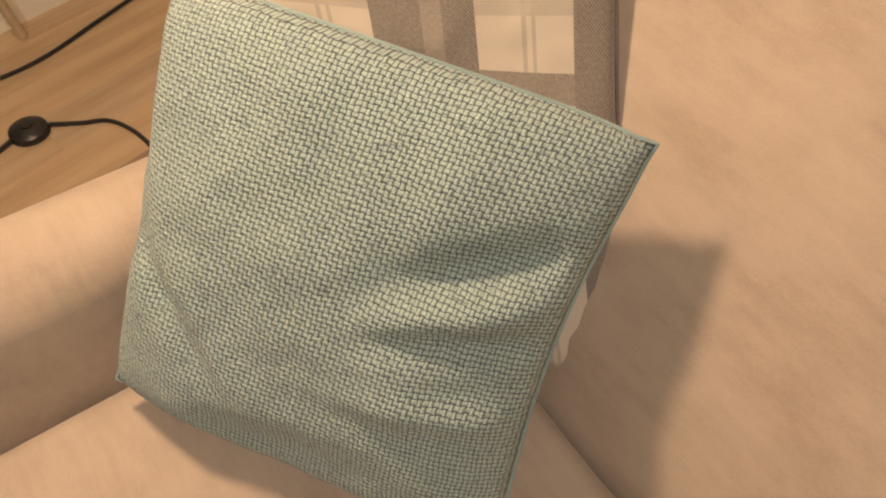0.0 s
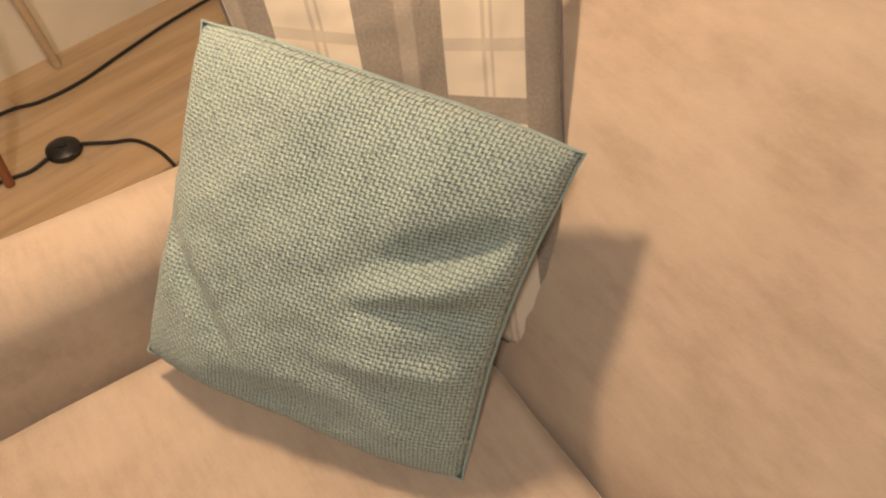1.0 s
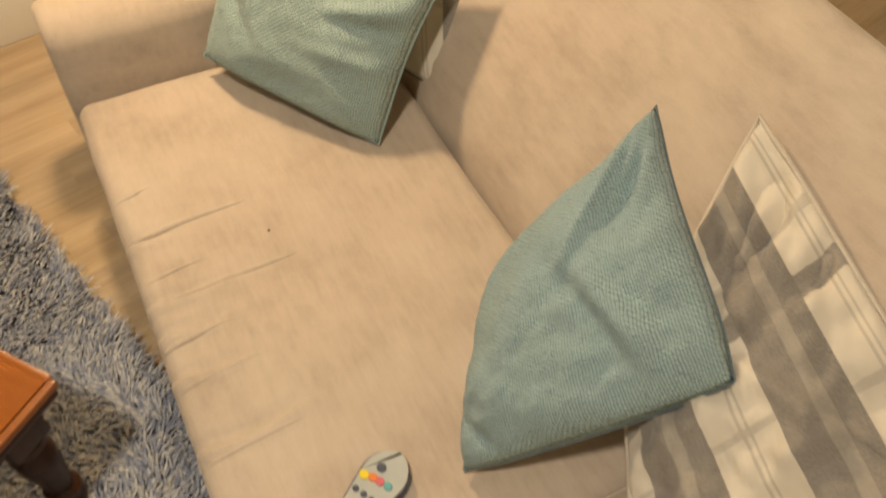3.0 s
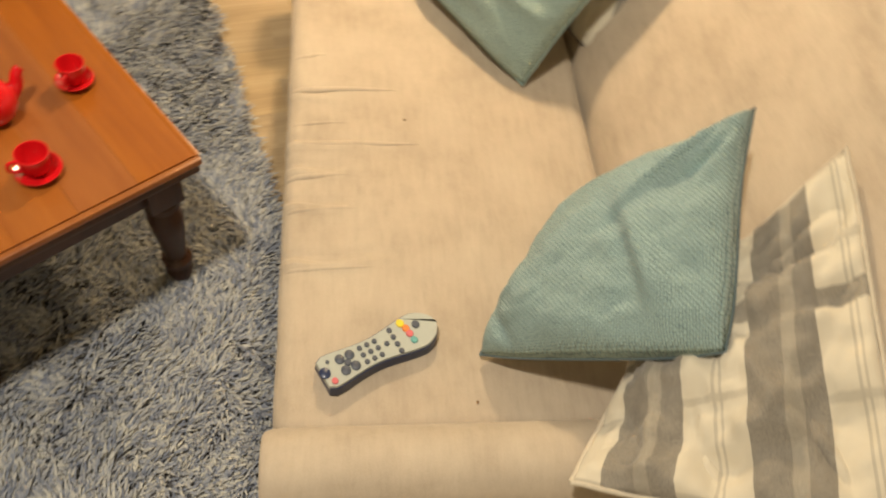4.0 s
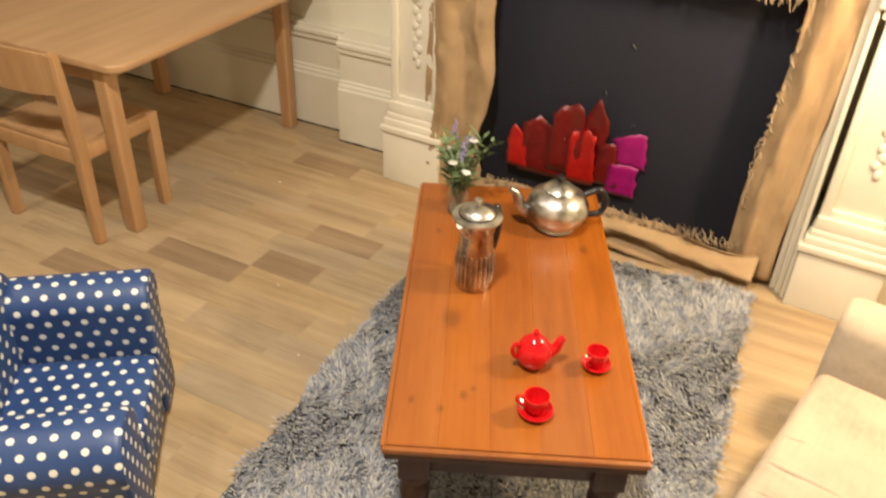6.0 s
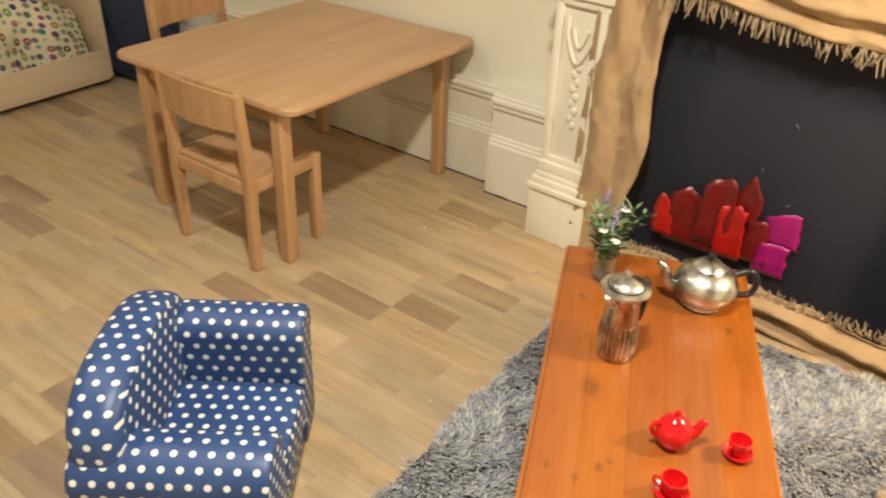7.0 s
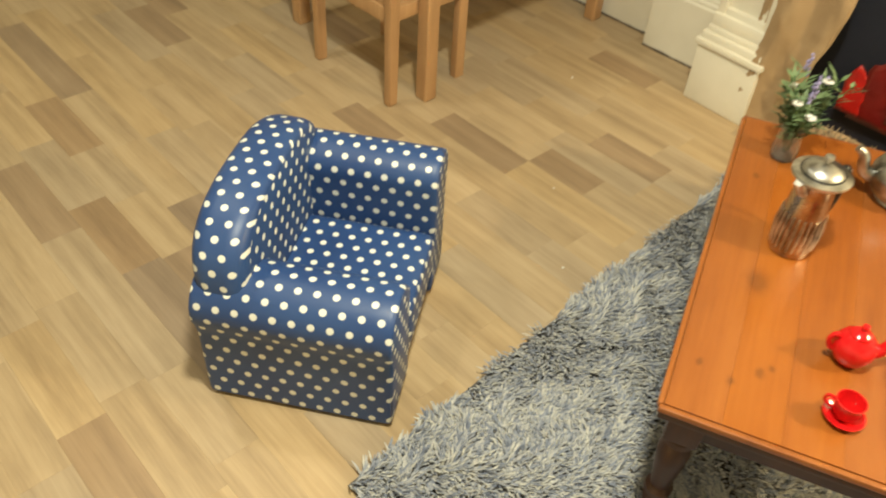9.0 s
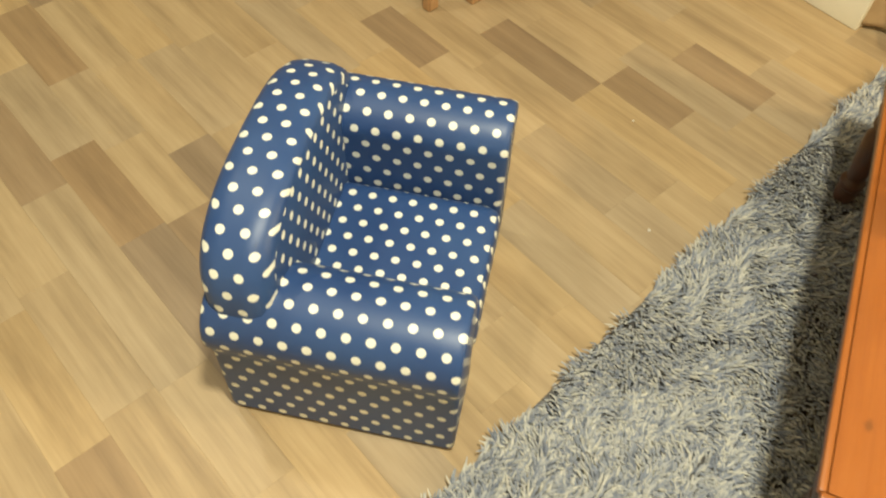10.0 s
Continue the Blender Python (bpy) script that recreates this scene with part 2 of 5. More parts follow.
def shiny_film(name, rgb):
    """Crinkled coloured foil."""
    n = Nodes(name, 0.35)
    v = n.coords()
    n.colour(n.mix(n.noise(v, 14.0), rgb, [c * 0.45 for c in rgb]))
    n.bsdf.inputs["Coat Weight"].default_value = 0.2
    n.bump(n.noise(v, 22.0, 3.0), 0.6, 0.008)
    return n.mat


def floral():
    """White cloth with a print of coloured rings."""
    n = Nodes("ring_print_cloth", 0.9)
    uv = n.coords("UV")
    vor = n.add("ShaderNodeTexVoronoi", Vector=uv, Scale=21.0, Randomness=0.45)
    d = vor.outputs["Distance"]
    ring = n.ramp(d, ((0.0, 0.0), (0.15, 1.0), (0.43, 0.0)), "CONSTANT")
    hue = n.add("ShaderNodeHueSaturation", Color=vor.outputs["Color"])
    hue.inputs["Saturation"].default_value, hue.inputs["Value"].default_value = 0.85, 0.30
    n.colour(n.mix(ring, (0.62, 0.57, 0.40), hue.outputs[0]))
    n.bump(n.noise(uv, 12.0), 0.4, 0.006)
    return n.mat


def glass(name, tint=(0.9, 0.93, 0.92)):
    n = Nodes(name, 0.05)
    n.colour(tint)
    n.bsdf.inputs["Transmission Weight"].default_value = 0.92
    n.bsdf.inputs["IOR"].default_value = 1.45
    return n.mat


def metal(name, rgb, rough):
    n = Nodes(name, rough, 1.0)
    v = n.coords()
    big, fine = n.noise(v, 18.0, 5.0), n.noise(v, 140.0, 3.0)
    # mottled tone: tarnish, with dark reflections painted in as patches
    n.colour(n.ramp(big, ((0.36, [c * 0.28 for c in rgb]), (0.50, [c * 0.7 for c in rgb]), (0.62, rgb))))
    n.put(n.bsdf, "Roughness", n.math("ADD", rough - 0.08, n.math("MULTIPLY", big, 0.25)))
    n.bump(fine, 0.15, 0.0006)
    return n.mat


SPOTS = ((0.203, 0.198, 0.010), (-0.109, -0.358, 0.008), (-0.158, -0.399, 0.007), (-0.088, -0.337, 0.006), (-0.146, -0.116, 0.022), (0.06, -0.191, 0.012), (-0.2, 0.25, 0.007), (0.02, 0.33, 0.008), (-0.22, -0.38, 0.006))
M_SUEDE = velvet()
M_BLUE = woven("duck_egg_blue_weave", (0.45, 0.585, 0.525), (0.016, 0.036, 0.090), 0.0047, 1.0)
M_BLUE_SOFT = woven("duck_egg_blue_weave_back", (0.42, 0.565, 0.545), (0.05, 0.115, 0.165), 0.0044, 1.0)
M_PIPING = plain("blue_seam_thread", (0.11, 0.15, 0.165), 0.9)
M_THREAD = plain("pale_blue_thread", (0.28, 0.385, 0.37), 0.9)
M_PLAID = plaid()
M_PLAID_EDGE = plain("dark_taupe_hem", (0.14, 0.12, 0.11), 0.9)
M_CREAM = plain("cream_wool_hem", (0.60, 0.53, 0.42), 0.9)
M_POLKA = polka()
M_PINE = wood("varnished_orange_pine", (0.195, 0.048, 0.0025), (0.285, 0.080, 0.004), (0.35, 0.110, 0.008), 0.34, 0.6, 0.12, 1, 0.0, 0.3, SPOTS)
# dark pine, its colour halved again to carry the shade beneath the table
M_PINE_DARK = wood("dark_pine_deepened_for_shade", (0.028, 0.011, 0.006), (0.052, 0.019, 0.008), (0.085, 0.031, 0.012), 0.45, 0.8, 0.08, 2)
M_BEECH = wood("lacquered_beech", (0.34, 0.19, 0.085), (0.44, 0.255, 0.12), (0.52, 0.32, 0.16), 0.38, 0.9, 0.2, 2)
M_BEECH_TOP = wood("lacquered_beech_top", (0.36, 0.21, 0.10), (0.44, 0.265, 0.135), (0.50, 0.315, 0.165), 0.36, 0.7, 0.25, 1)
M_OAK = wood("pale_oak_laminate", (0.29, 0.205, 0.115), (0.425, 0.312, 0.18), (0.52, 0.395, 0.24), 0.42, 0.8, 0.0, 0, 0.0, 0.13)
M_OAK_DARK = wood("grey_brown_oak_laminate", (0.215, 0.147, 0.088), (0.308, 0.215, 0.128), (0.392, 0.282, 0.173), 0.42, 0.8, 0.0, 0, 0.0, 0.16)
M_GAP = plain("floor_joint_shadow_gap", (0.07, 0.05, 0.035), 0.8)
M_PALE = wood("pale_birch_board", (0.50, 0.40, 0.26), (0.58, 0.47, 0.32), (0.64, 0.53, 0.37), 0.45, 0.7, 0.0, 1)
M_RUG = rug_pile()
M_RUG_BACK = plain("rug_backing", (0.10, 0.095, 0.095), 0.95)
M_PAINT = paint()
M_WALL = plain("cream_emulsion_wall", (0.77, 0.74, 0.61), 0.75, 0.0, 0.06, 2.0, 0.08)
M_CEIL = plain("white_ceiling_paint", (0.78, 0.76, 0.70), 0.8, 0.0, 0.03, 2.0, 0.05)
M_BLACK = plain("black_card_board", (0.013, 0.0145, 0.028), 0.8, 0.0, 0.15, 3.0, 0.05)
M_RUBBER = plain("black_plastic", (0.012, 0.012, 0.014), 0.35)
M_HESSIAN = hessian()
M_FRINGE = plain("frayed_hessian_thread", (0.40, 0.31, 0.20), 0.95)
M_RED = shiny_film("red_foil", (0.55, 0.012, 0.008))
M_CRIMSON = shiny_film("crimson_foil", (0.20, 0.010, 0.008))
M_MAGENTA = shiny_film("magenta_foil", (0.42, 0.01, 0.20))
M_CERAMIC = plain("glossy_red_ceramic", (0.62, 0.008, 0.012), 0.12, 0.0, 0.05, 20.0, 0.0)
M_SILVER = metal("tarnished_silver", (0.76, 0.75, 0.71), 0.30)
M_COPPER = metal("worn_silver_plate", (0.62, 0.50, 0.38), 0.2)
M_GLASS = glass("clear_glass")
M_STEM = plain("green_stems", (0.06, 0.13, 0.035), 0.6)
M_LEAF = plain("sage_leaves", (0.14, 0.205, 0.095), 0.6, 0.0, 0.25, 60.0)
M_PETAL = plain("white_petals", (0.72, 0.72, 0.72), 0.7)
M_LAVENDER = plain("lavender_petals", (0.28, 0.25, 0.45), 0.7)
M_GREY = plain("grey_remote_plastic", (0.42, 0.44, 0.40), 0.4, 0.0, 0.06)
M_NAVY = plain("navy_remote_plastic", (0.016, 0.028, 0.085), 0.35)
M_BUTTON = plain("slate_rubber_buttons", (0.06, 0.07, 0.10), 0.5)
M_YELLOW = plain("yellow_button", (0.80, 0.62, 0.02), 0.4)
M_ORANGE = plain("orange_button", (0.75, 0.22, 0.04), 0.4)
M_PINK = plain("pink_button", (0.65, 0.14, 0.16), 0.4)
M_TEAL = plain("teal_button", (0.14, 0.40, 0.38), 0.4)
M_FLORAL = floral()
M_COAT = plain("dark_navy_cloth", (0.016, 0.026, 0.065), 0.9, 0.0, 0.3, 12.0, 0.3)
M_LAMPWOOD = wood("shaded_red_brown_lamp_wood", (0.16, 0.055, 0.022), (0.24, 0.085, 0.035), (0.30, 0.12, 0.05), 0.35, 0.9, 0.2, 2)
M_SHADE = plain("cream_lamp_shade_cloth", (0.7, 0.6, 0.42), 0.9)
M_WHITE = plain("white_plastic", (0.75, 0.73, 0.68), 0.4)
M_BASKET = plain("brown_wicker", (0.20, 0.12, 0.06), 0.8, 0.0, 0.3, 60.0, 0.6)


# ---- mesh helpers ----
def finish(bm, name, mat, smooth=True, sharp=40):
    mesh = bpy.data.meshes.new(name)
    bmesh.ops.recalc_face_normals(bm, faces=bm.faces)
    bm.to_mesh(mesh)
    bm.free()
    mesh.materials.append(mat)
    if smooth:
        for p in mesh.polygons:
            p.use_smooth = True
        mesh.set_sharp_from_angle(angle=radians(sharp))
    return mesh


def part(name, bm, mat, parent, label="", m=None, smooth=True, sharp=40):
    """One mesh object under a thing or under a part."""
    ob = new(name, finish(bm, name, mat, smooth, sharp))
    ob.parent = parent
    if m is not None:
        ob.matrix_basis = m
    return tagged(ob, label)


def thing(name, m, label, category, group="", kind=""):
    ob = new(name)
    ob.empty_display_size = 0.05
    ob.matrix_basis = m
    return tagged(ob, label, category, group, kind)


def solid(name, bm, mat, label, category, group="", kind="", m=None, smooth=True, sharp=40):
    ob = new(name, finish(bm, name, mat, smooth, sharp))
    if m is not None:
        ob.matrix_basis = m
    return tagged(ob, label, category, group, kind)


def block(lo, hi, bevel=0.0, seg=2, bm=None):
    bm = bm or bmesh.new()
    c = [(a + b) / 2 for a, b in zip(lo, hi)]
    s = [b - a for a, b in zip(lo, hi)]
    made = bmesh.ops.create_cube(bm, size=1.0, matrix=Matrix.Translation(c) @ Matrix.Diagonal((*s, 1)))
    if bevel:
        edges = list({e for v in made["verts"] for e in v.link_edges})
        bmesh.ops.bevel(bm, geom=edges, offset=bevel, segments=seg, affect="EDGES", profile=0.6)
    return bm


def lathe(profile, seg=28, bm=None, m=None):
    """Turns a list of (radius, height) round z."""
    bm = bm or bmesh.new()
    rings = []
    for r, z in profile:
        r = max(r, 0.0004)
        rings.append([bm.verts.new((r * math.cos(2 * math.pi * i / seg), r * math.sin(2 * math.pi * i / seg), z)) for i in range(seg)])
    for a, b in zip(rings, rings[1:]):
        for i in range(seg):
            bm.faces.new((a[i], a[(i + 1) % seg], b[(i + 1) % seg], b[i]))
    bm.faces.new(rings[0])
    bm.faces.new(rings[-1])
    if m is not None:
        bmesh.ops.transform(bm, matrix=m, verts=[v for r in rings for v in r])
    return bm


def tube(points, radii, seg=10, bm=None):
    """A tube along points; radii is one number or a list."""
    bm = bm or bmesh.new()
    pts = [Vector(p) for p in points]
    rad = radii if isinstance(radii, (list, tuple)) else [radii] * len(pts)
    rings, side = [], None
    for i, p in enumerate(pts):
        d = (pts[min(i + 1, len(pts) - 1)] - pts[max(i - 1, 0)]).normalized()
        if side is None:
            side = d.orthogonal().normalized()
        side = (side - d * side.dot(d)).normalized()
        up = d.cross(side)
        rings.append([bm.verts.new(p + (side * math.cos(a) + up * math.sin(a)) * rad[i]) for a in [2 * math.pi * k / seg for k in range(seg)]])
    for a, b in zip(rings, rings[1:]):
        for i in range(seg):
            bm.faces.new((a[i], a[(i + 1) % seg], b[(i + 1) % seg], b[i]))
    bm.faces.new(rings[0])
    bm.faces.new(rings[-1])
    return bm


def curve_points(ctrl, n=24):
    """Catmull-Rom through control points."""
    c = [Vector(p) for p in ctrl]
    c = [c[0] * 2 - c[1]] + c + [c[-1] * 2 - c[-2]]
    out = []
    for i in range(1, len(c) - 2):
        for k in range(n):
            t = k / n
            a, b, d, e = c[i - 1], c[i], c[i + 1], c[i + 2]
            out.append(0.5 * ((2 * b) + (d - a) * t + (2 * a - 5 * b + 4 * d - e) * t * t + (3 * b - a - 3 * d + e) * t ** 3))
    return out + [c[-2]]


def prism(profile, axis, lo, hi, steps=1, round_end=0.0):
    """A closed outline of (a, b) pairs swept along an axis ('x': a=y, b=z; 'y': a=x, b=z); UVs run in metres along it and round it.
    round_end softens the end rims."""
    bm = bmesh.new()
    uv = bm.loops.layers.uv.new("UVMap")
    n = len(profile)
    cx, cz = sum(p[0] for p in profile) / n, sum(p[1] for p in profile) / n
    arc = [0.0]
    for i in range(n):
        p, q = profile[i], profile[(i + 1) % n]
        arc.append(arc[-1] + math.hypot(q[0] - p[0], q[1] - p[1]))
    ws = []
    if round_end:
        ws += [(lo + round_end * (1 - math.cos(a)), 1 - round_end * (1 - math.sin(a)) / 0.1 * 0.5) for a in (0.0, 0.5, 1.0)]
    ws += [(lo + round_end + (hi - lo - 2 * round_end) * k / steps, 1.0) for k in range(steps + 1)]
    if round_end:
        ws += [(hi - round_end * (1 - math.cos(a)), 1 - round_end * (1 - math.sin(a)) / 0.1 * 0.5) for a in (1.0, 0.5, 0.0)]
    rings = []
    for w, k in ws:
        ring = []
        for a, b in profile:
            a2, b2 = cx + (a - cx) * k, cz + (b - cz) * k
            ring.append(bm.verts.new((w, a2, b2) if axis == "x" else (a2, w, b2)))
        rings.append(ring)
    for (w0, _), (w1, _), r0, r1 in zip(ws, ws[1:], rings, rings[1:]):
        for i in range(n):
            j = (i + 1) % n
            f = bm.faces.new((r0[i], r0[j], r1[j], r1[i]))
            for loop, t in zip(f.loops, ((w0, arc[i]), (w0, arc[i + 1]), (w1, arc[i + 1]), (w1, arc[i]))):
                loop[uv].uv = t
    for ring in (rings[0], rings[-1]):
        f = bm.faces.new(ring)
        for loop in f.loops:
            co = loop.vert.co
            loop[uv].uv = (co.y if axis == "x" else co.x, co.z)
    return bm


def box_uv(bm):
    uv = bm.loops.layers.uv.verify()
    bm.normal_update()
    for f in bm.faces:
        a = max(range(3), key=lambda i: abs(f.normal[i]))
        i, j = [(1, 2), (0, 2), (0, 1)][a]
        for loop in f.loops:
            loop[uv].uv = (loop.vert.co[i], loop.vert.co[j])
    return bm


def rounded(w, h, r, seg=6, lean=0.0):
    """An outline of a box w wide and h high from 0,0, its top corners rounded."""
    pts = [(0, 0), (w, 0)]
    for k in range(seg + 1):
        a = math.pi / 2 * k / seg
        pts.append((w - r + r * math.cos(a), h - r + r * math.sin(a)))
    for k in range(seg + 1):
        a = math.pi / 2 + math.pi / 2 * k / seg
        pts.append((r + r * math.cos(a), h - r + r * math.sin(a)))
    return pts


def cushion(name, corners, thick, mat, label, seam_mat, out, seed=0, rumple=0.006, size=0.43, back_mat=None, folds=(), seam_label="", n=56, ear=0.06, back=0.6, pinch=0.0, tip=0.0, hem=0.0022, uv_shift=0.0):
    """A stuffed square cushion over four corners (a, b, c, d in turn), swelling to both sides; out points to its front."""
    A, B, C, D = [Vector(p) for p in corners]
    mid = (A + B + C + D) / 4
    nor = (C - A).cross(D - B).normalized()
    if nor.dot(Vector(out)) < 0:
        nor.negate()

    def at(u, v, side):
        # the edges draw in between the corners
        pu, pv = 4 * u * (1 - u), 4 * v * (1 - v)
        u2 = u + (0.5 - u) * ear * pv
        v2 = v + (0.5 - v) * ear * pu
        u2 += (0.6 * pinch * (1 - u) ** 3 - pinch * u ** 3) * pv
        k = tip * (u - v) * math.exp(-((2 - u - v) / 0.5) ** 2)
        u2, v2 = u2 - k, v2 + k
        p = A * (1 - u2) * (1 - v2) + B * u2 * (1 - v2) + C * u2 * v2 + D * (1 - u2) * v2
        puff = (max(pu, 0) ** 0.42) * (max(pv, 0) ** 0.42)
        h = thick * 0.5 * puff * (1.0 if side > 0 else back)
        c = (1 - pu) * (1 - pv)
        p = p + (mid - p) * (0.05 * c ** 3 - 0.025 * c ** 10)
        q = Vector((u * 3.1 + seed, v * 3.1, side * 2.0 + seed))
        wr = noise.noise(q * 1.2) * 1.3 + noise.noise(q * 2.6) * 0.7 + noise.noise(q * 6) * 0.3 + noise.noise(q * 12) * 0.15
        h += rumple * wr * min(1.0, (pu * pv) ** 0.3 * 1.2)
        for fu, fv, ang, wid, dep in folds:
            x = (u - fu) * math.cos(ang) + (v - fv) * math.sin(ang)
            y = -(u - fu) * math.sin(ang) + (v - fv) * math.cos(ang)
            h += dep * math.exp(-(y / wid) ** 2) * math.exp(-(x / 0.22) ** 2) * min(1, pu * pv * 4)
        return p - mid + nor * h * side

    bm = bmesh.new()
    uv = bm.loops.layers.uv.new("UVMap")
    grids = []
    for side in (1, -1):
        g = {}
        for i in range(n + 1):
            for j in range(n + 1):
                rim = i in (0, n) or j in (0, n)
                g[i, j] = grids[0][i, j] if side < 0 and rim else bm.verts.new(at(i / n, j / n, side))
        grids.append(g)
        for i in range(n):
            for j in range(n):
                q = [(i, j), (i + 1, j), (i + 1, j + 1), (i, j + 1)]
                vs = [g[k] for k in q]
                if len(set(vs)) < 4:
                    continue
                try:
                    f = bm.faces.new(vs)
                except ValueError:
                    continue
                f.material_index = 0 if side > 0 or back_mat is None else 1
                for loop, k in zip(f.loops, q):
                    loop[uv].uv = (k[0] / n * size + uv_shift, k[1] / n * size)
    rim = [at(k / 24, 0, 1) for k in range(24)] + [at(1, k / 24, 1) for k in range(24)] + [at(1 - k / 24, 1, 1) for k in range(24)] + [at(0, 1 - k / 24, 1) for k in range(25)]
    ob = thing(name, SOFA @ Matrix.Translation(mid), label, "cushion", "cushions on the sofa")
    cov = part("cover", bm, mat, ob, sharp=180)
    if back_mat:
        cov.data.materials.append(back_mat)
    part("seam", tube(rim, hem, 8), seam_mat, ob, seam_label)
    return ob


# sofa frame: x towards its back, y along it towards the lamp end
SOFA = pose(0, 0, 0, 0, 0, -13.27)


# ---- the room ----
X0, X1, Y0, Y1, TOP = -5.2, 3.2, -3.0, 1.56, 3.0
solid("wall_west", block((X0 - 0.2, Y0, 0), (X0, Y1, TOP)), M_WALL, "cream painted plaster wall behind the storage unit", "wall", kind="structure")
solid("wall_east", block((X1, Y0, 0), (X1 + 0.2, Y1, TOP)), M_WALL, "cream painted plaster wall behind the sofa", "wall", kind="structure")
solid("wall_south", block((X0 - 0.2, Y0 - 0.2, 0), (X1 + 0.2, Y0, TOP)), M_WALL, "cream painted plaster wall closing the room", "wall", kind="structure")
solid("wall_north", block((X0 - 0.2, Y1, 0), (X1 + 0.2, Y1 + 0.2, TOP)), M_WALL, "cream painted wall around the fireplace", "wall", kind="structure")
solid("ceiling", block((X0 - 0.2, Y0 - 0.2, TOP), (X1 + 0.2, Y1 + 0.2, TOP + 0.15)), M_CEIL, "plain white painted ceiling", "ceiling", kind="structure")


def moulded(x0, x1, y, heights):
    """A skirting outline in steps: (height, how far it stands out)."""
    pts = [(Y1, 0.0)]
    for i, (h, d) in enumerate(heights):
        low = heights[i - 1][0] if i else 0.0
        pts += [(y + 0.03 - d, low), (y + 0.03 - d, h - 0.006), (y + 0.036 - d, h)]
    pts.append((Y1, heights[-1][0]))
    return prism(pts, "x", x0, x1)


STEPS = [(0.245, 0.03), (0.262, 0.022), (0.278, 0.012), (0.40, 0.006), (0.425, 0.018), (0.445, 0.026), (0.462, 0.014)]
solid("baseboard_1", moulded(X0, -2.03, 1.495, STEPS), M_PAINT, "tall cream moulded skirting board with chipped lower edge", "skirting board", kind="structure", smooth=False)
solid("baseboard_2", moulded(-2.03, -1.70, 1.415, STEPS), M_PAINT, "cream moulded skirting block stepping forward to the fireplace", "skirting board", kind="structure", smooth=False)
solid("baseboard_3", moulded(0.28, X1, 1.535, [(0.22, 0.02), (0.24, 0.012), (0.33, 0.004), (0.35, 0.014)]), M_PAINT, "cream moulded skirting board behind the floor lamp", "skirting board", kind="structure", smooth=False)


def floor_gap(x0, x1, y, seed):
    """A ragged dark tube that paints the shade in the gap where skirting meets the floor."""
    n = int((x1 - x0) / 0.02)
    pts = [(x0 + (x1 - x0) * i / n, y, 0.002) for i in range(n + 1)]
    radii = [max(0.0015, 0.005 + 0.006 * noise.noise(Vector((i * 0.35, seed, 0)))) for i in range(n + 1)]
    solid("trim", tube(pts, radii, 6), M_GAP, "ragged dark strip for the shade in the gap between skirting board and laminate floor", "floor gap", kind="structure")


floor_gap(-4.0, -2.03, 1.494, 1)
floor_gap(-2.03, -1.70, 1.414, 2)
solid("trim", block((1.03, 1.515, 0.03), (1.30, 1.535, 0.30), 0.004), M_PAINT, "cream raised panel on the skirting beside the cable", "panel", kind="structure")

# ---- fireplace surround ----
fire = thing("fireplace", pose(-0.88, 1.3, 0, 0, 0, -2.5), "cream painted fireplace surround with carved pilasters, opening blocked with black board", "fireplace")


def pilaster(x, w, back):
    """Plinth, cap mouldings, shaft with a recessed panel and a carved drop, capital."""
    y0 = -0.115
    plinth = part("plinth", block((x, y0, 0), (x + w, back, 0.215), 0.006), M_PAINT, fire)
    for i, (z, h, o) in enumerate(((0.215, 0.024, 0.010), (0.239, 0.028, -0.002), (0.267, 0.022, -0.012), (0.289, 0.046, -0.018))):
        part("plinth_moulding", block((x - o, y0 - o, z), (x + w + o, back, z + h), 0.006), M_PAINT, fire)
    y1 = y0 + 0.035
    part("shaft", block((x + 0.02, y1 + 0.012, 0.318), (x + w - 0.02, back, 1.02), 0.003), M_PAINT, fire)
    for a, b in ((x + 0.02, x + 0.05), (x + w - 0.05, x + w - 0.02)):
        part("shaft_rib", block((a, y1 - 0.006, 0.318), (b, y1 + 0.014, 1.0), 0.005), M_PAINT, fire)
    part("shaft_rib", block((x + 0.05, y1 - 0.004, 0.318), (x + w - 0.05, y1 + 0.014, 0.36), 0.005), M_PAINT, fire)
    cx = x + w / 2
    for i in range(9):
        drop = bmesh.new()
        z = 0.50 + i * 0.028
        bmesh.ops.create_uvsphere(drop, u_segments=10, v_segments=6, radius=1, matrix=Matrix.Translation((cx + 0.006 * (-1) ** i, y1 + 0.010, z)) @ Matrix.Diagonal((0.012 + 0.003 * (i % 3), 0.008, 0.018, 1)))
        part("carved_bead", drop, M_PAINT, fire)
    pts = [(cx - 0.055, y1 + 0.006, 0.90), (cx - 0.045, y1 + 0.002, 0.82), (cx, y1, 0.74), (cx + 0.045, y1 + 0.002, 0.82), (cx + 0.055, y1 + 0.006, 0.90)]
    part("carved_swag", tube(curve_points(pts, 8), 0.008, 8), M_PAINT, fire)
    pts = [(cx - 0.03, y1 + 0.006, 0.86), (cx, y1, 0.80), (cx + 0.03, y1 + 0.006, 0.86)]
    part("carved_swag", tube(curve_points(pts, 8), 0.007, 8), M_PAINT, fire)
    for z, h, o in ((0.94, 0.03, 0.006), (0.97, 0.035, 0.02), (1.005, 0.05, 0.008), (1.055, 0.03, 0.025)):
        part("capital_moulding", block((x + 0.012 - o, y1 - o, z), (x + w - 0.012 + o, back, z + h), 0.006), M_PAINT, fire)
    return plinth


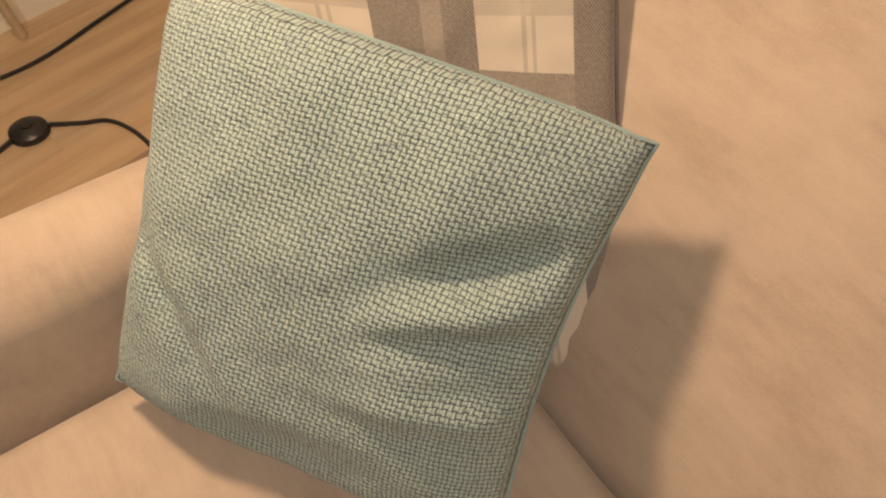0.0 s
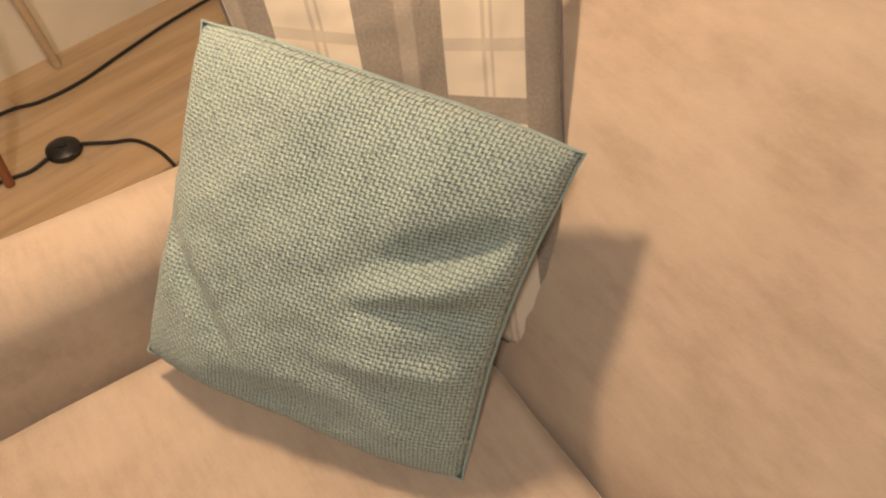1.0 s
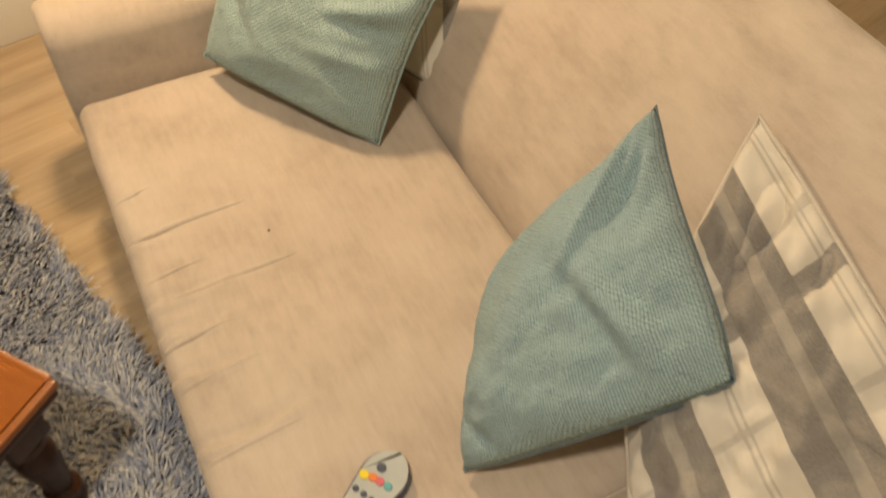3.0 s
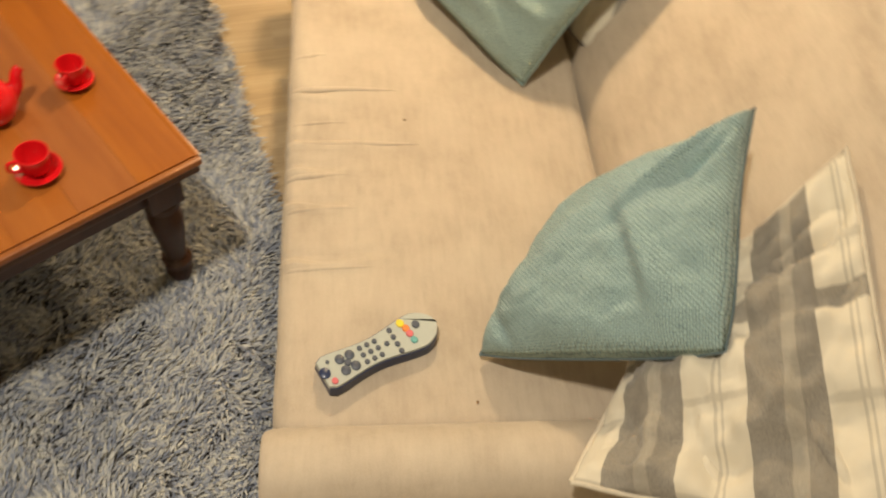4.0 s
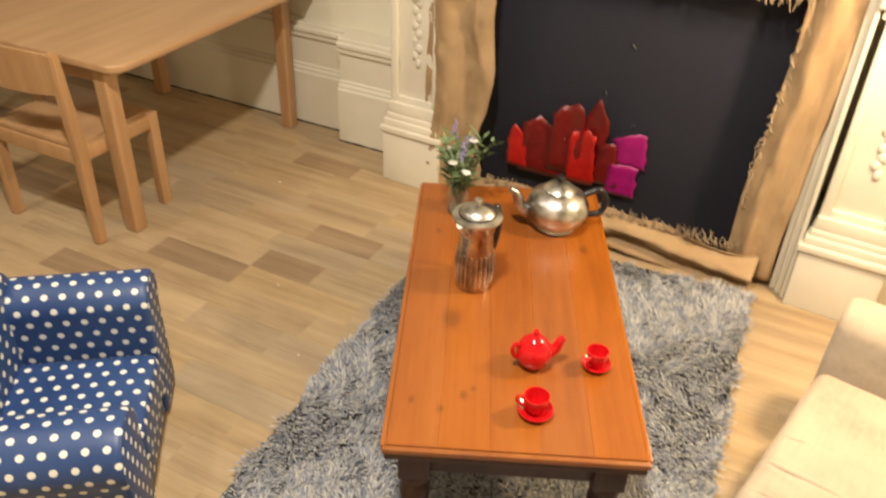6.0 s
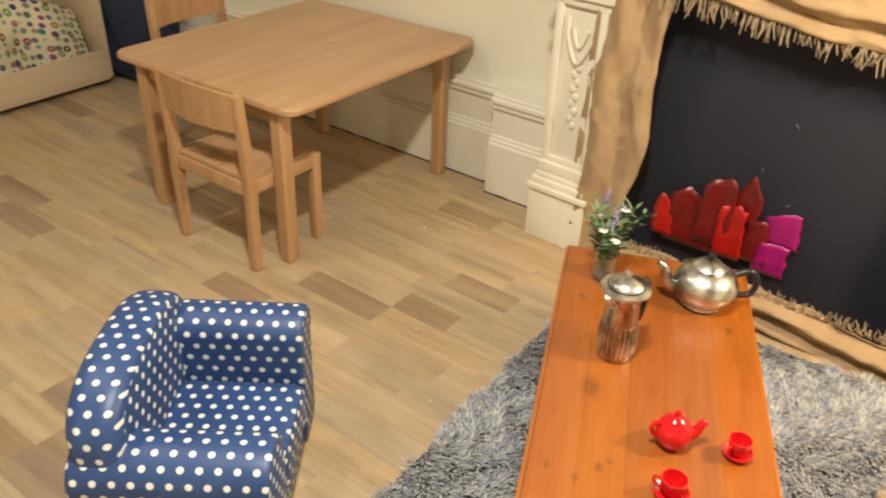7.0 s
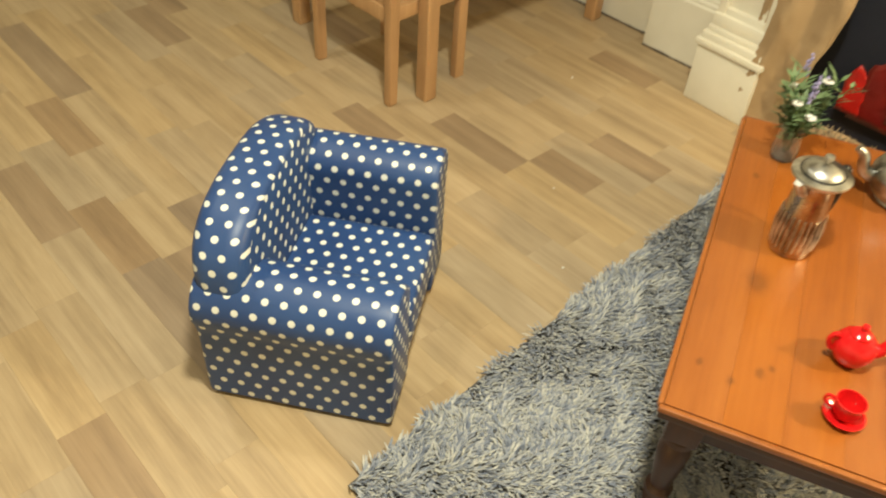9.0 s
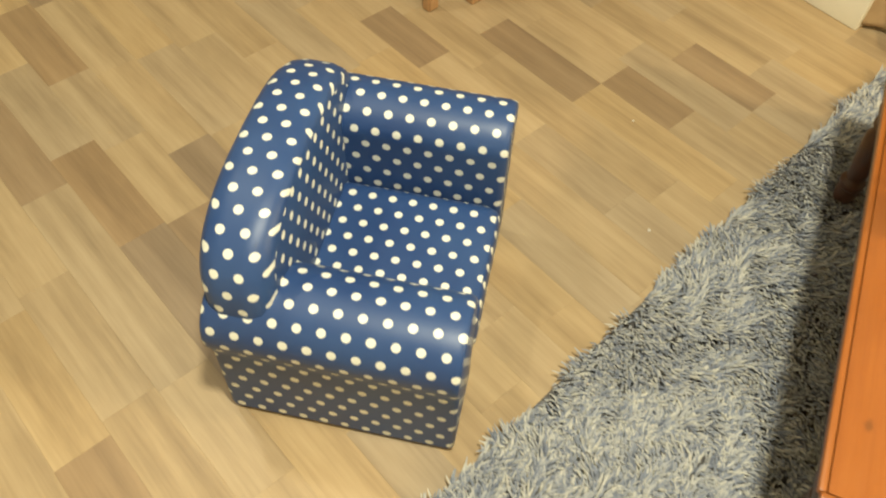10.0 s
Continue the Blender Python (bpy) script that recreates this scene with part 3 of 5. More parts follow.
pilaster(-0.81, 0.25, 0.22)
pilaster(0.757, 0.253, 0.22)
for x0, x1, y in ((0.702, 0.7215, -0.046), (0.7215, 0.742, -0.066), (0.742, 0.7565, -0.084)):
    part("slip", block((x0, y, 0), (x1, 0.22, 1.085), 0.006), M_PAINT, fire)
part("plinth", block((1.012, 0.0, 0), (1.16, 0.22, 0.24), 0.006), M_PAINT, fire)
part("plinth_moulding", block((1.012, -0.006, 0.24), (1.166, 0.22, 0.28), 0.006), M_PAINT, fire)
part("shaft", block((1.012, 0.03, 0.28), (1.15, 0.22, 1.085), 0.004), M_PAINT, fire)
part("frieze", block((-0.85, -0.02, 1.085), (0.98, 0.22, 1.30), 0.006), M_PAINT, fire)
part("mantel_shelf", block((-0.92, -0.14, 1.30), (1.05, 0.24, 1.345), 0.01), M_PAINT, fire)
part("fire_board", block((-0.556, 0.07, 0.0), (0.70, 0.09, 1.085), 0.002), M_BLACK, fire, "matt black board filling the opening")


def drape(name, ctrl, half, seed, label, deep=1.0):
    """A gathered strip of cloth along control points (x, y, z), with folds across it."""
    bm = bmesh.new()
    uv = bm.loops.layers.uv.new("UVMap")
    pts = curve_points(ctrl, 14)
    m = 26
    rows = []
    run = 0.0
    for i, p in enumerate(pts):
        d = (pts[min(i + 1, len(pts) - 1)] - pts[max(i - 1, 0)]).normalized()
        side = d.cross(Vector((0, 1, 0))).normalized()
        run += (p - pts[max(i - 1, 0)]).length
        row = []
        wid = half * (1 + 0.24 * deep * noise.noise(Vector((run * 5, seed, 0))))
        for j in range(m + 1):
            s = j / m * 2 - 1
            f = 0.022 * math.sin(s * 5.5 + 2.2 * noise.noise(Vector((run * 4, seed, 1)))) + 0.016 * noise.noise(Vector((run * 9, s * 3, seed))) + 0.010 * noise.noise(Vector((run * 24, s * 7, seed + 4)))
            f *= deep
            row.append((bm.verts.new(p + side * s * wid + Vector((0, -0.02 - f - 0.02 * (1 - s * s), 0))), run, s * half))
        rows.append(row)
    for a, b in zip(rows, rows[1:]):
        for j in range(m):
            q = (a[j], a[j + 1], b[j + 1], b[j])
            f = bm.faces.new([k[0] for k in q])
            for loop, k in zip(f.loops, q):
                loop[uv].uv = (k[1], k[2])
    ob = new(name, finish(bm, name, M_HESSIAN, True, 180))
    mod = ob.modifiers.new("thickness", "SOLIDIFY")
    mod.thickness = 0.003
    return tagged(ob, label, "drape")


def fringe(parent, a, b, count, length, seed):
    rnd = random.Random(seed)
    bm = bmesh.new()
    a, b = Vector(a), Vector(b)
    for i in range(count):
        p = a.lerp(b, (i + rnd.random() * 0.8) / count)
        q = p + Vector((rnd.uniform(-0.02, 0.02), rnd.uniform(-0.02, 0.0), length * rnd.uniform(0.6, 1.15)))
        mid = (p + q) / 2 + Vector((rnd.uniform(-0.012, 0.012), rnd.uniform(-0.014, 0.004), 0))
        tube([p, mid, q], [0.0026, 0.0022, 0.0012], 5, bm)
    return tagged(part("fringe", bm, M_FRINGE, parent, "frayed hessian threads"), kind="stuff")


d1 = drape("hessian_drape", [(-1.42, 1.28, 0.02), (-1.42, 1.27, 0.22), (-1.385, 1.265, 0.5), (-1.39, 1.265, 0.75), (-1.37, 1.265, 1.06)], 0.132, 1, "brown hessian cloth draped down one side of the fireplace", 0.8)
d2 = drape("hessian_drape", [(-0.265, 1.25, 0.03), (-0.265, 1.25, 0.25), (-0.25, 1.25, 0.5), (-0.235, 1.25, 0.75), (-0.22, 1.25, 1.06)], 0.078, 2, "brown hessian cloth draped down the lamp side of the fireplace", 0.45)
d3 = drape("hessian_valance", [(-1.42, 1.235, 1.16), (-1.1, 1.24, 1.125), (-0.8, 1.235, 1.09), (-0.5, 1.235, 1.07), (-0.2, 1.23, 1.06)], 0.07, 3, "brown hessian valance with a frayed fringe over the fireplace")
d4 = drape("hessian_hearth_cloth", [(-1.28, 1.235, 0.045), (-1.0, 1.22, 0.07), (-0.72, 1.215, 0.07), (-0.45, 1.205, 0.06), (-0.24, 1.195, 0.045)], 0.07, 4, "rumpled hessian cloth with frayed edge lying along the hearth")
fringe(d3, (-1.33, 1.215, 1.085), (-0.28, 1.205, 0.995), 150, -0.075, 5)
fringe(d4, (-1.24, 1.215, 0.105), (-0.30, 1.19, 0.125), 170, 0.05, 6)
fringe(d2, (-0.335, 1.235, 0.30), (-0.30, 1.235, 0.90), 40, -0.03, 8)
fringe(d1, (-1.44, 1.235, 0.80), (-1.38, 1.235, 0.98), 26, -0.06, 7)


def flame(x0, x1, z0, z1, peak, cut, mat, label, seed, y):
    """A torn sheet of foil between x0 and x1 with its highest point at peak, slightly curled off the board."""
    rnd = random.Random(seed)
    bm = bmesh.new()
    cols, rows = 8, 8
    tops = [(z1 - z0) * (1 - cut * abs(i / cols - peak) - 0.05 * rnd.random()) for i in range(cols + 1)]
    ragged = [rnd.uniform(-0.006, 0.006) for _ in range(rows + 1)]
    grid = []
    for j in range(rows + 1):
        t = j / rows
        row = []
        for i in range(cols + 1):
            s = i / cols
            px = (s - 0.5) * (x1 - x0) * (1.14 - 0.16 * t) + ragged[j] * (1 if i in (0, cols) else 0.3)
            curl = -0.008 - 0.008 * math.sin(s * 5 + seed) * t - 0.010 * t + 0.004 * noise.noise(Vector((s * 4, t * 4, seed)))
            row.append(bm.verts.new((px, curl, tops[i] * t)))
        grid.append(row)
    for a, b in zip(grid, grid[1:]):
        for i in range(cols):
            bm.faces.new((a[i], a[i + 1], b[i + 1], b[i]))
    ob = solid("foil_flame", bm, mat, label, "flame", "foil flames on the fire board", m=pose((x0 + x1) / 2, y, z0))
    ob.modifiers.new("thickness", "SOLIDIFY").thickness = 0.0015
    return ob


FLAMES = [(-1.205, -1.135, 0.15, 0.335, 0.4, 0.5, M_RED), (-1.15, -0.99, 0.135, 0.385, 0.35, 0.45, M_CRIMSON), (-1.04, -0.925, 0.17, 0.465, 0.75, 0.22, M_CRIMSON),
          (-0.965, -0.87, 0.145, 0.37, 0.6, 0.15, M_RED), (-0.925, -0.835, 0.22, 0.50, 0.55, 0.6, M_CRIMSON), (-0.865, -0.785, 0.16, 0.345, 0.6, 0.2, M_CRIMSON),
          (-0.81, -0.695, 0.25, 0.395, 0.8, 0.3, M_MAGENTA), (-0.81, -0.71, 0.13, 0.265, 0.5, 0.1, M_MAGENTA)]
for i, (x0, x1, z0, z1, peak, cut, mat) in enumerate(FLAMES):
    word = {"red_foil": "bright red", "crimson_foil": "dark crimson", "magenta_foil": "magenta pink"}[mat.name]
    flame(x0, x1, z0, z1, peak, cut, mat, word + " crinkled foil flame stuck on the black fire board", i, 1.352 - (0.014 if mat is M_RED else 0.005 * (i % 3)))
for i, (x, z) in enumerate(((-0.80, 0.68), (-0.87, 0.50), (-0.99, 0.41), (-0.76, 0.40), (-0.40, 0.52))):
    solid("staple", block((-0.009, -0.002, -0.002), (0.009, 0.002, 0.002), 0.0008), M_SILVER, "small shiny staple in the black fire board", "staple", "staples in the fire board", m=pose(x, 1.362, z, 0, 50 + 30 * i, 0))


# ---- sofa ----
sofa = thing("sofa", SOFA, "child-size beige suede sofa with rounded arms and sloping back", "sofa")


def soft_block(lo, hi, bevel, seg, amp, seed, cuts=10):
    """A padded block whose faces swell and ripple a little."""
    bm = block(lo, hi)
    bmesh.ops.subdivide_edges(bm, edges=bm.edges, cuts=cuts, use_grid_fill=True)
    c = Vector([(a + b) / 2 for a, b in zip(lo, hi)])
    hs = Vector([(b - a) / 2 for a, b in zip(lo, hi)])
    for v in bm.verts:
        q = v.co - c
        inner = Vector([max(-h + bevel, min(h - bevel, x)) for x, h in zip(q, hs)])
        off = q - inner
        if off.length > 1e-6:
            off = off.normalized() * bevel
        k = noise.noise((v.co + Vector((seed, 0, 0))) * 7.0)
        v.co = c + inner + off * (1 + amp / bevel * k)
    return bm


SEAT_Z = 0.272
part("base", soft_block((-0.115, -0.74, 0.03), (0.62, 0.63, 0.17), 0.02, 2, 0.002, 1, 12), M_SUEDE, sofa)
seat = soft_block((-0.142, -0.622, 0.10), (0.481, 0.508, SEAT_Z), 0.03, 3, 0.004, 2, 130)
for v in seat.verts:
    if v.co.z > SEAT_Z - 0.03 and v.co.x < 0.14:
        for y0, ln in ((-0.035, 0.20), (-0.10, 0.15), (-0.185, 0.17), (-0.31, 0.22), (0.10, 0.10)):
            fade = max(0.0, 1 - (v.co.x + 0.142) / ln)
            q = v.co.y - y0 - 0.05 * (v.co.x + 0.14) - 0.006 * math.sin(v.co.x * 30)
            v.co.z += fade * (0.010 * math.exp(-(q / 0.009) ** 2) - 0.008 * math.exp(-((q - 0.018) / 0.008) ** 2))
part("seat_cushion", seat, M_SUEDE, sofa, sharp=180)
for y0, ln, r in ((-0.035, 0.26, 0.0075), (-0.115, 0.16, 0.006), (-0.195, 0.20, 0.007), (-0.325, 0.20, 0.006), (0.02, 0.14, 0.004), (0.215, 0.10, 0.005), (0.115, 0.22, 0.0065)):
    pts = curve_points([(-0.139, y0, SEAT_Z - 0.028), (-0.125, y0 + 0.002, SEAT_Z - 0.008), (-0.10, y0 + 0.006, SEAT_Z - 0.003), (-0.14 + ln * 0.6, y0 + 0.012, SEAT_Z - 0.003), (-0.14 + ln, y0 + 0.014, SEAT_Z - 0.004)], 8)
    n_pts = len(pts)
    fold = tube(pts, [r * 1.25 * (0.35 + 0.65 * math.sin(math.pi * (0.12 + 0.88 * t / (n_pts - 1)))) for t in range(n_pts)], 10)
    part("fabric_fold", fold, M_SUEDE, sofa, sharp=180)


def arm_outline(y_in, y_out, h, lean):
    s = 1 if y_out > y_in else -1
    w = abs(y_out - y_in)
    pts = [(y_in, 0.05), (y_in + s * lean * 0.4, SEAT_Z), (y_in + s * lean, h - 0.07)]
    r = (w - lean) / 2
    cy = y_in + s * (lean + r)
    for k in range(1, 12):
        a = math.pi - math.pi * k / 12
        pts.append((cy + s * r * math.cos(a), h - 0.07 + 0.07 * math.sin(a)))
    pts += [(y_out, h - 0.07), (y_out, 0.05)]
    return pts


part("arm", prism(arm_outline(0.512, 0.70, 0.415, 0.03), "x", -0.15, 0.70, 24, round_end=0.03), M_SUEDE, sofa, sharp=60)
part("arm", prism(arm_outline(-0.612, -0.758, 0.365, 0.01), "x", -0.15, 0.60, 24, round_end=0.03), M_SUEDE, sofa, sharp=60)
back = [(0.487, 0.10), (0.487, SEAT_Z - 0.02), (0.492, SEAT_Z + 0.02), (0.515, 0.345), (0.562, 0.412), (0.66, 0.535), (0.75, 0.647), (0.80, 0.708), (0.817, 0.727), (0.832, 0.737), (0.846, 0.735), (0.855, 0.72), (0.855, 0.66), (0.83, 0.3), (0.80, 0.05), (0.5, 0.05)]
part("backrest", prism(back, "y", -0.765, 0.72, 40, round_end=0.03), M_SUEDE, sofa, sharp=60)
for x, y in ((-0.08, -0.70), (-0.08, 0.60), (0.72, -0.70), (0.72, 0.60)):
    part("foot", block((x - 0.025, y - 0.025, 0.0), (x + 0.025, y + 0.025, 0.052), 0.004), M_PINE_DARK, sofa, "dark wooden block foot")

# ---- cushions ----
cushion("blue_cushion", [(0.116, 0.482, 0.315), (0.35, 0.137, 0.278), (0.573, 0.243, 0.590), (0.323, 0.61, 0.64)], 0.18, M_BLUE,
        "duck-egg blue coarse-woven cushion propped in the sofa corner", M_THREAD, (-0.6, -0.6, 0.5), 3, 0.007, 0.43,
        folds=((0.80, 0.66, 0.5, 0.045, -0.021), (0.84, 0.50, 0.2, 0.035, -0.015), (0.85, 0.58, 0.4, 0.035, 0.012), (0.78, 0.33, 0.1, 0.035, 0.012), (0.15, 0.35, 2.4, 0.04, -0.014), (0.5, 0.1, 0.1, 0.05, -0.012)), ear=0.005, pinch=0.05, hem=0.0022)
cushion("plaid_cushion", [(0.36, 0.50, 0.30), (0.541, 0.158, 0.290), (0.706, 0.458, 0.657), (0.345, 0.64, 0.69)], 0.06, M_PLAID,
        "cream and taupe plaid cushion standing behind the blue cushion", M_PLAID_EDGE, (-0.6, -0.6, 0.3), 8, 0.006, 0.45, seam_label="dark taupe piped edge")
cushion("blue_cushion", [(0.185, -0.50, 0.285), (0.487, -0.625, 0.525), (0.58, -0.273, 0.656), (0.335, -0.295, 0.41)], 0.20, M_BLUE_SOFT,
        "duck-egg blue woven cushion leaning on the sofa back, corner up", M_PIPING, (-0.2, -0.9, 0.6), 12, 0.013, 0.43,
        folds=((0.86, 0.90, 0.9, 0.022, -0.012), (0.80, 0.72, 0.6, 0.03, -0.010), (0.72, 0.78, 0.75, 0.03, 0.010), (0.72, 0.30, 2.0, 0.05, 0.022), (0.12, 0.15, 2.2, 0.025, -0.014), (0.62, 0.42, 2.1, 0.04, -0.022), (0.85, 0.75, 0.9, 0.04, -0.020), (0.78, 0.85, 0.8, 0.03, 0.016)), seam_label="dark stitched seam", back=0.25, ear=-0.02, tip=0.2)
cushion("plaid_cushion", [(0.265, -0.755, 0.405), (0.66, -0.885, 0.515), (0.703, -0.342, 0.65), (0.48, -0.47, 0.31)], 0.085, M_PLAID,
        "crumpled cream and taupe plaid cushion slumped over the sofa arm", M_CREAM, (-0.3, -0.7, 0.7), 21, 0.036, 0.48,
        folds=((0.75, 0.25, 2.2, 0.035, -0.03), (0.65, 0.35, 2.2, 0.04, 0.028), (0.85, 0.6, 0.2, 0.03, -0.03), (0.8, 0.72, 0.3, 0.035, 0.026), (0.7, 0.8, 0.2, 0.03, -0.028), (0.4, 0.2, 1.9, 0.03, -0.022), (0.25, 0.15, 1.7, 0.03, 0.016)), ear=0.02, seam_label="cream hemmed edge", hem=0.004, uv_shift=0.125)

# ---- toy remote ----
remote = thing("toy_remote", pose(-0.085, -0.480, SEAT_Z + 0.004, 0, 0, 14) @ Matrix.Diagonal((1.0, 1.12, 1, 1)), "grey and navy toy remote control with coloured buttons on the sofa", "toy remote")


def remote_outline(grow, n=40):
    top, bot = [], []
    for i in range(n + 1):
        t = 1 - (1 - i / n) ** 2
        x = -0.105 + 0.21 * t
        w = 0.0255 + 0.004 * math.cos(t * 7.5) + 0.0035 * t
        if t > 0.8:
            w *= math.sqrt(max(0.0, 1 - ((t - 0.8) / 0.2) ** 2)) * 0.999 + 0.001
        if t < 0.06:
            w *= 0.80 + 0.2 * math.sqrt(t / 0.06)
        top.append((x, w + grow))
        bot.append((x, -w - grow))
    return top + bot[::-1]


def slab(outline, z0, z1):
    bm = bmesh.new()
    a = [bm.verts.new((x, y, z0)) for x, y in outline]
    b = [bm.verts.new((x * 0.985, y * 0.96, z1)) for x, y in outline]
    n = len(a)
    for i in range(n):
        bm.faces.new((a[i], a[(i + 1) % n], b[(i + 1) % n], b[i]))
    bm.faces.new(a)
    bm.faces.new(b)
    return bm


part("shell", slab(remote_outline(0.0), 0.0, 0.022), M_NAVY, remote, "navy plastic shell")
remote_face = part("face", slab(remote_outline(-0.0025), 0.0195, 0.0265), M_GREY, remote, "pale grey face plate")


def button(x, y, r, mat, name="button", ry=None, h=0.003, label=""):
    bm = lathe([(r, 0), (r, h * 0.6), (r * 0.8, h)], 14)
    part(name, bm, mat, remote_face, label, Matrix.Translation((x, y, 0.0262)) @ Matrix.Diagonal((1, (ry or r) / r, 1, 1)))


pad = [(0.0, 0.0, 0.0055)] + [(0.0125 * math.cos(a), 0.0135 * math.sin(a), 0.0078) for a in (0.8, 2.35, 3.95, 5.5)]
for x, y, r in pad:
    button(-0.06 + x, y, r, M_BUTTON, "pad_key")
for i in range(3):
    for j in range(3):
        button(-0.032 + i * 0.0135, -0.012 + j * 0.012, 0.0042, M_BUTTON)
button(0.011, 0.0, 0.0042, M_BUTTON)
for j in range(4):
    button(0.026, -0.02 + j * 0.0125, 0.0045, M_BUTTON)
button(0.048, 0.02, 0.0068, M_YELLOW, label="yellow button")
button(0.052, 0.009, 0.0062, M_ORANGE, label="orange button")
button(0.053, -0.001, 0.0062, M_PINK, label="pink button")
button(0.054, -0.013, 0.0058, M_TEAL, label="teal button")
button(0.07, 0.008, 0.0065, M_BUTTON)
button(-0.092, -0.017, 0.0052, M_PINK, label="pink button")
button(-0.088, 0.014, 0.003, M_BUTTON)
button(-0.1, 0.0, 0.009, M_NAVY, "notch", label="navy notch")


# ---- coffee table ----
TABLE = pose(-0.752, 0.253, 0, 0, 0, 24.0)
table = thing("coffee_table", TABLE @ Matrix.Diagonal((0.967, 1.025, 1, 1)), "varnished orange pine coffee table with turned legs, standing on the rug", "coffee table")
TZ = 0.41
top_w = 0.52 / 5
for i in range(5):
    x = -0.26 + i * top_w
    bm = block((x, -0.5, TZ - 0.022), (x + top_w - 0.0002, 0.5, TZ), 0.0003, 1)
    part("top_board", bm, M_PINE, table)
for sx, sy, lo, hi in ((0, -1, (-0.268, -0.512), (0.268, -0.5)), (0, 1, (-0.268, 0.5), (0.268, 0.512)), (-1, 0, (-0.272, -0.5), (-0.26, 0.5)), (1, 0, (0.26, -0.5), (0.272, 0.5))):
    part("edge_moulding", block((lo[0], lo[1], TZ - 0.016), (hi[0], hi[1], TZ - 0.002), 0.004), M_PINE, table, "worn rounded top edge")
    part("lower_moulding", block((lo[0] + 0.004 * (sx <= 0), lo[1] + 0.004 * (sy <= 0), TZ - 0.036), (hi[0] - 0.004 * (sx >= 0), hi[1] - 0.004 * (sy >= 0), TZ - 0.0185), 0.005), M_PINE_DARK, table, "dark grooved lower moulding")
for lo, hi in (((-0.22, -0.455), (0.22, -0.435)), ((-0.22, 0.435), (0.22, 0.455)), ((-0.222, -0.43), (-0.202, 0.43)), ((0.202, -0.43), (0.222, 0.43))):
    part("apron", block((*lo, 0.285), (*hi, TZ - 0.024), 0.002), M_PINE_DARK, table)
for x in (-0.205, 0.205):
    for y in (-0.44, 0.44):
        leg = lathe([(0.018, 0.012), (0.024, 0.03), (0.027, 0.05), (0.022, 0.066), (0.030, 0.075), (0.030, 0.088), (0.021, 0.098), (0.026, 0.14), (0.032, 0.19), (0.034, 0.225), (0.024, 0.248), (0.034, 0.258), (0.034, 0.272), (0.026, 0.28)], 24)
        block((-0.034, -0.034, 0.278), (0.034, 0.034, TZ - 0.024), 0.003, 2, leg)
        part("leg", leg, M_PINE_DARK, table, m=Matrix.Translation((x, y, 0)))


# ---- tea things on the table ----
def handle_tube(pts, r, seg=10):
    return tube(curve_points(pts, 10), r, seg)


pot = thing("toy_teapot", pose(-0.609, 0.033, TZ, 0, 0, 38) @ Matrix.Diagonal((0.88, 0.88, 1.05, 1)), "small glossy red ceramic toy teapot on the coffee table", "teapot", "red tea set")
part("body", lathe([(0.024, 0), (0.027, 0.003), (0.036, 0.012), (0.0445, 0.03), (0.043, 0.046), (0.034, 0.060), (0.022, 0.066), (0.02, 0.068)], 32), M_CERAMIC, pot)
part("lid", lathe([(0.023, 0.066), (0.022, 0.070), (0.012, 0.076), (0.005, 0.078), (0.004, 0.081), (0.008, 0.085), (0.007, 0.090), (0.001, 0.092)], 24), M_CERAMIC, pot)
part("spout", tube(curve_points([(0.036, 0, 0.026), (0.055, 0, 0.038), (0.064, 0, 0.056), (0.074, 0, 0.064)], 8), [0.0155 - 0.0075 * i / 24 for i in range(25)], 12), M_CERAMIC, pot)
part("handle", handle_tube([(-0.034, 0, 0.054), (-0.048, 0, 0.060), (-0.056, 0, 0.047), (-0.050, 0, 0.030), (-0.040, 0, 0.024)], 0.0055), M_CERAMIC, pot)

cup = thing("toy_cup", pose(-0.550, -0.102, TZ + 0.006, 0, 0, 200) @ Matrix.Diagonal((0.92, 0.92, 0.95, 1)), "small glossy red toy teacup standing on its saucer", "cup", "red tea set")
part("bowl", lathe([(0.014, 0.0), (0.016, 0.002), (0.020, 0.010), (0.0265, 0.024), (0.0275, 0.042), (0.0285, 0.046), (0.0265, 0.046), (0.0255, 0.042), (0.024, 0.022), (0.015, 0.008), (0.002, 0.006)], 28), M_CERAMIC, cup)
part("handle", handle_tube([(0.026, 0, 0.038), (0.040, 0, 0.040), (0.042, 0, 0.024), (0.024, 0, 0.014)], 0.0032), M_CERAMIC, cup)
saucer = solid("toy_saucer", lathe([(0.016, 0.0), (0.018, 0.002), (0.030, 0.006), (0.041, 0.012), (0.042, 0.014), (0.040, 0.0145), (0.029, 0.0085), (0.017, 0.0055), (0.002, 0.005)], 32), M_CERAMIC, "glossy red toy saucer under a cup on the table", "saucer", "red tea set", m=pose(-0.550, -0.102, TZ) @ Matrix.Diagonal((0.88, 0.88, 1, 1)))
copy_thing(cup, pose(-0.485, 0.091, TZ + 0.006, 0, 0, 250) @ Matrix.Diagonal((0.92, 0.92, 0.95, 1)))
copy_thing(saucer, pose(-0.485, 0.091, TZ) @ Matrix.Diagonal((0.88, 0.88, 1, 1)))

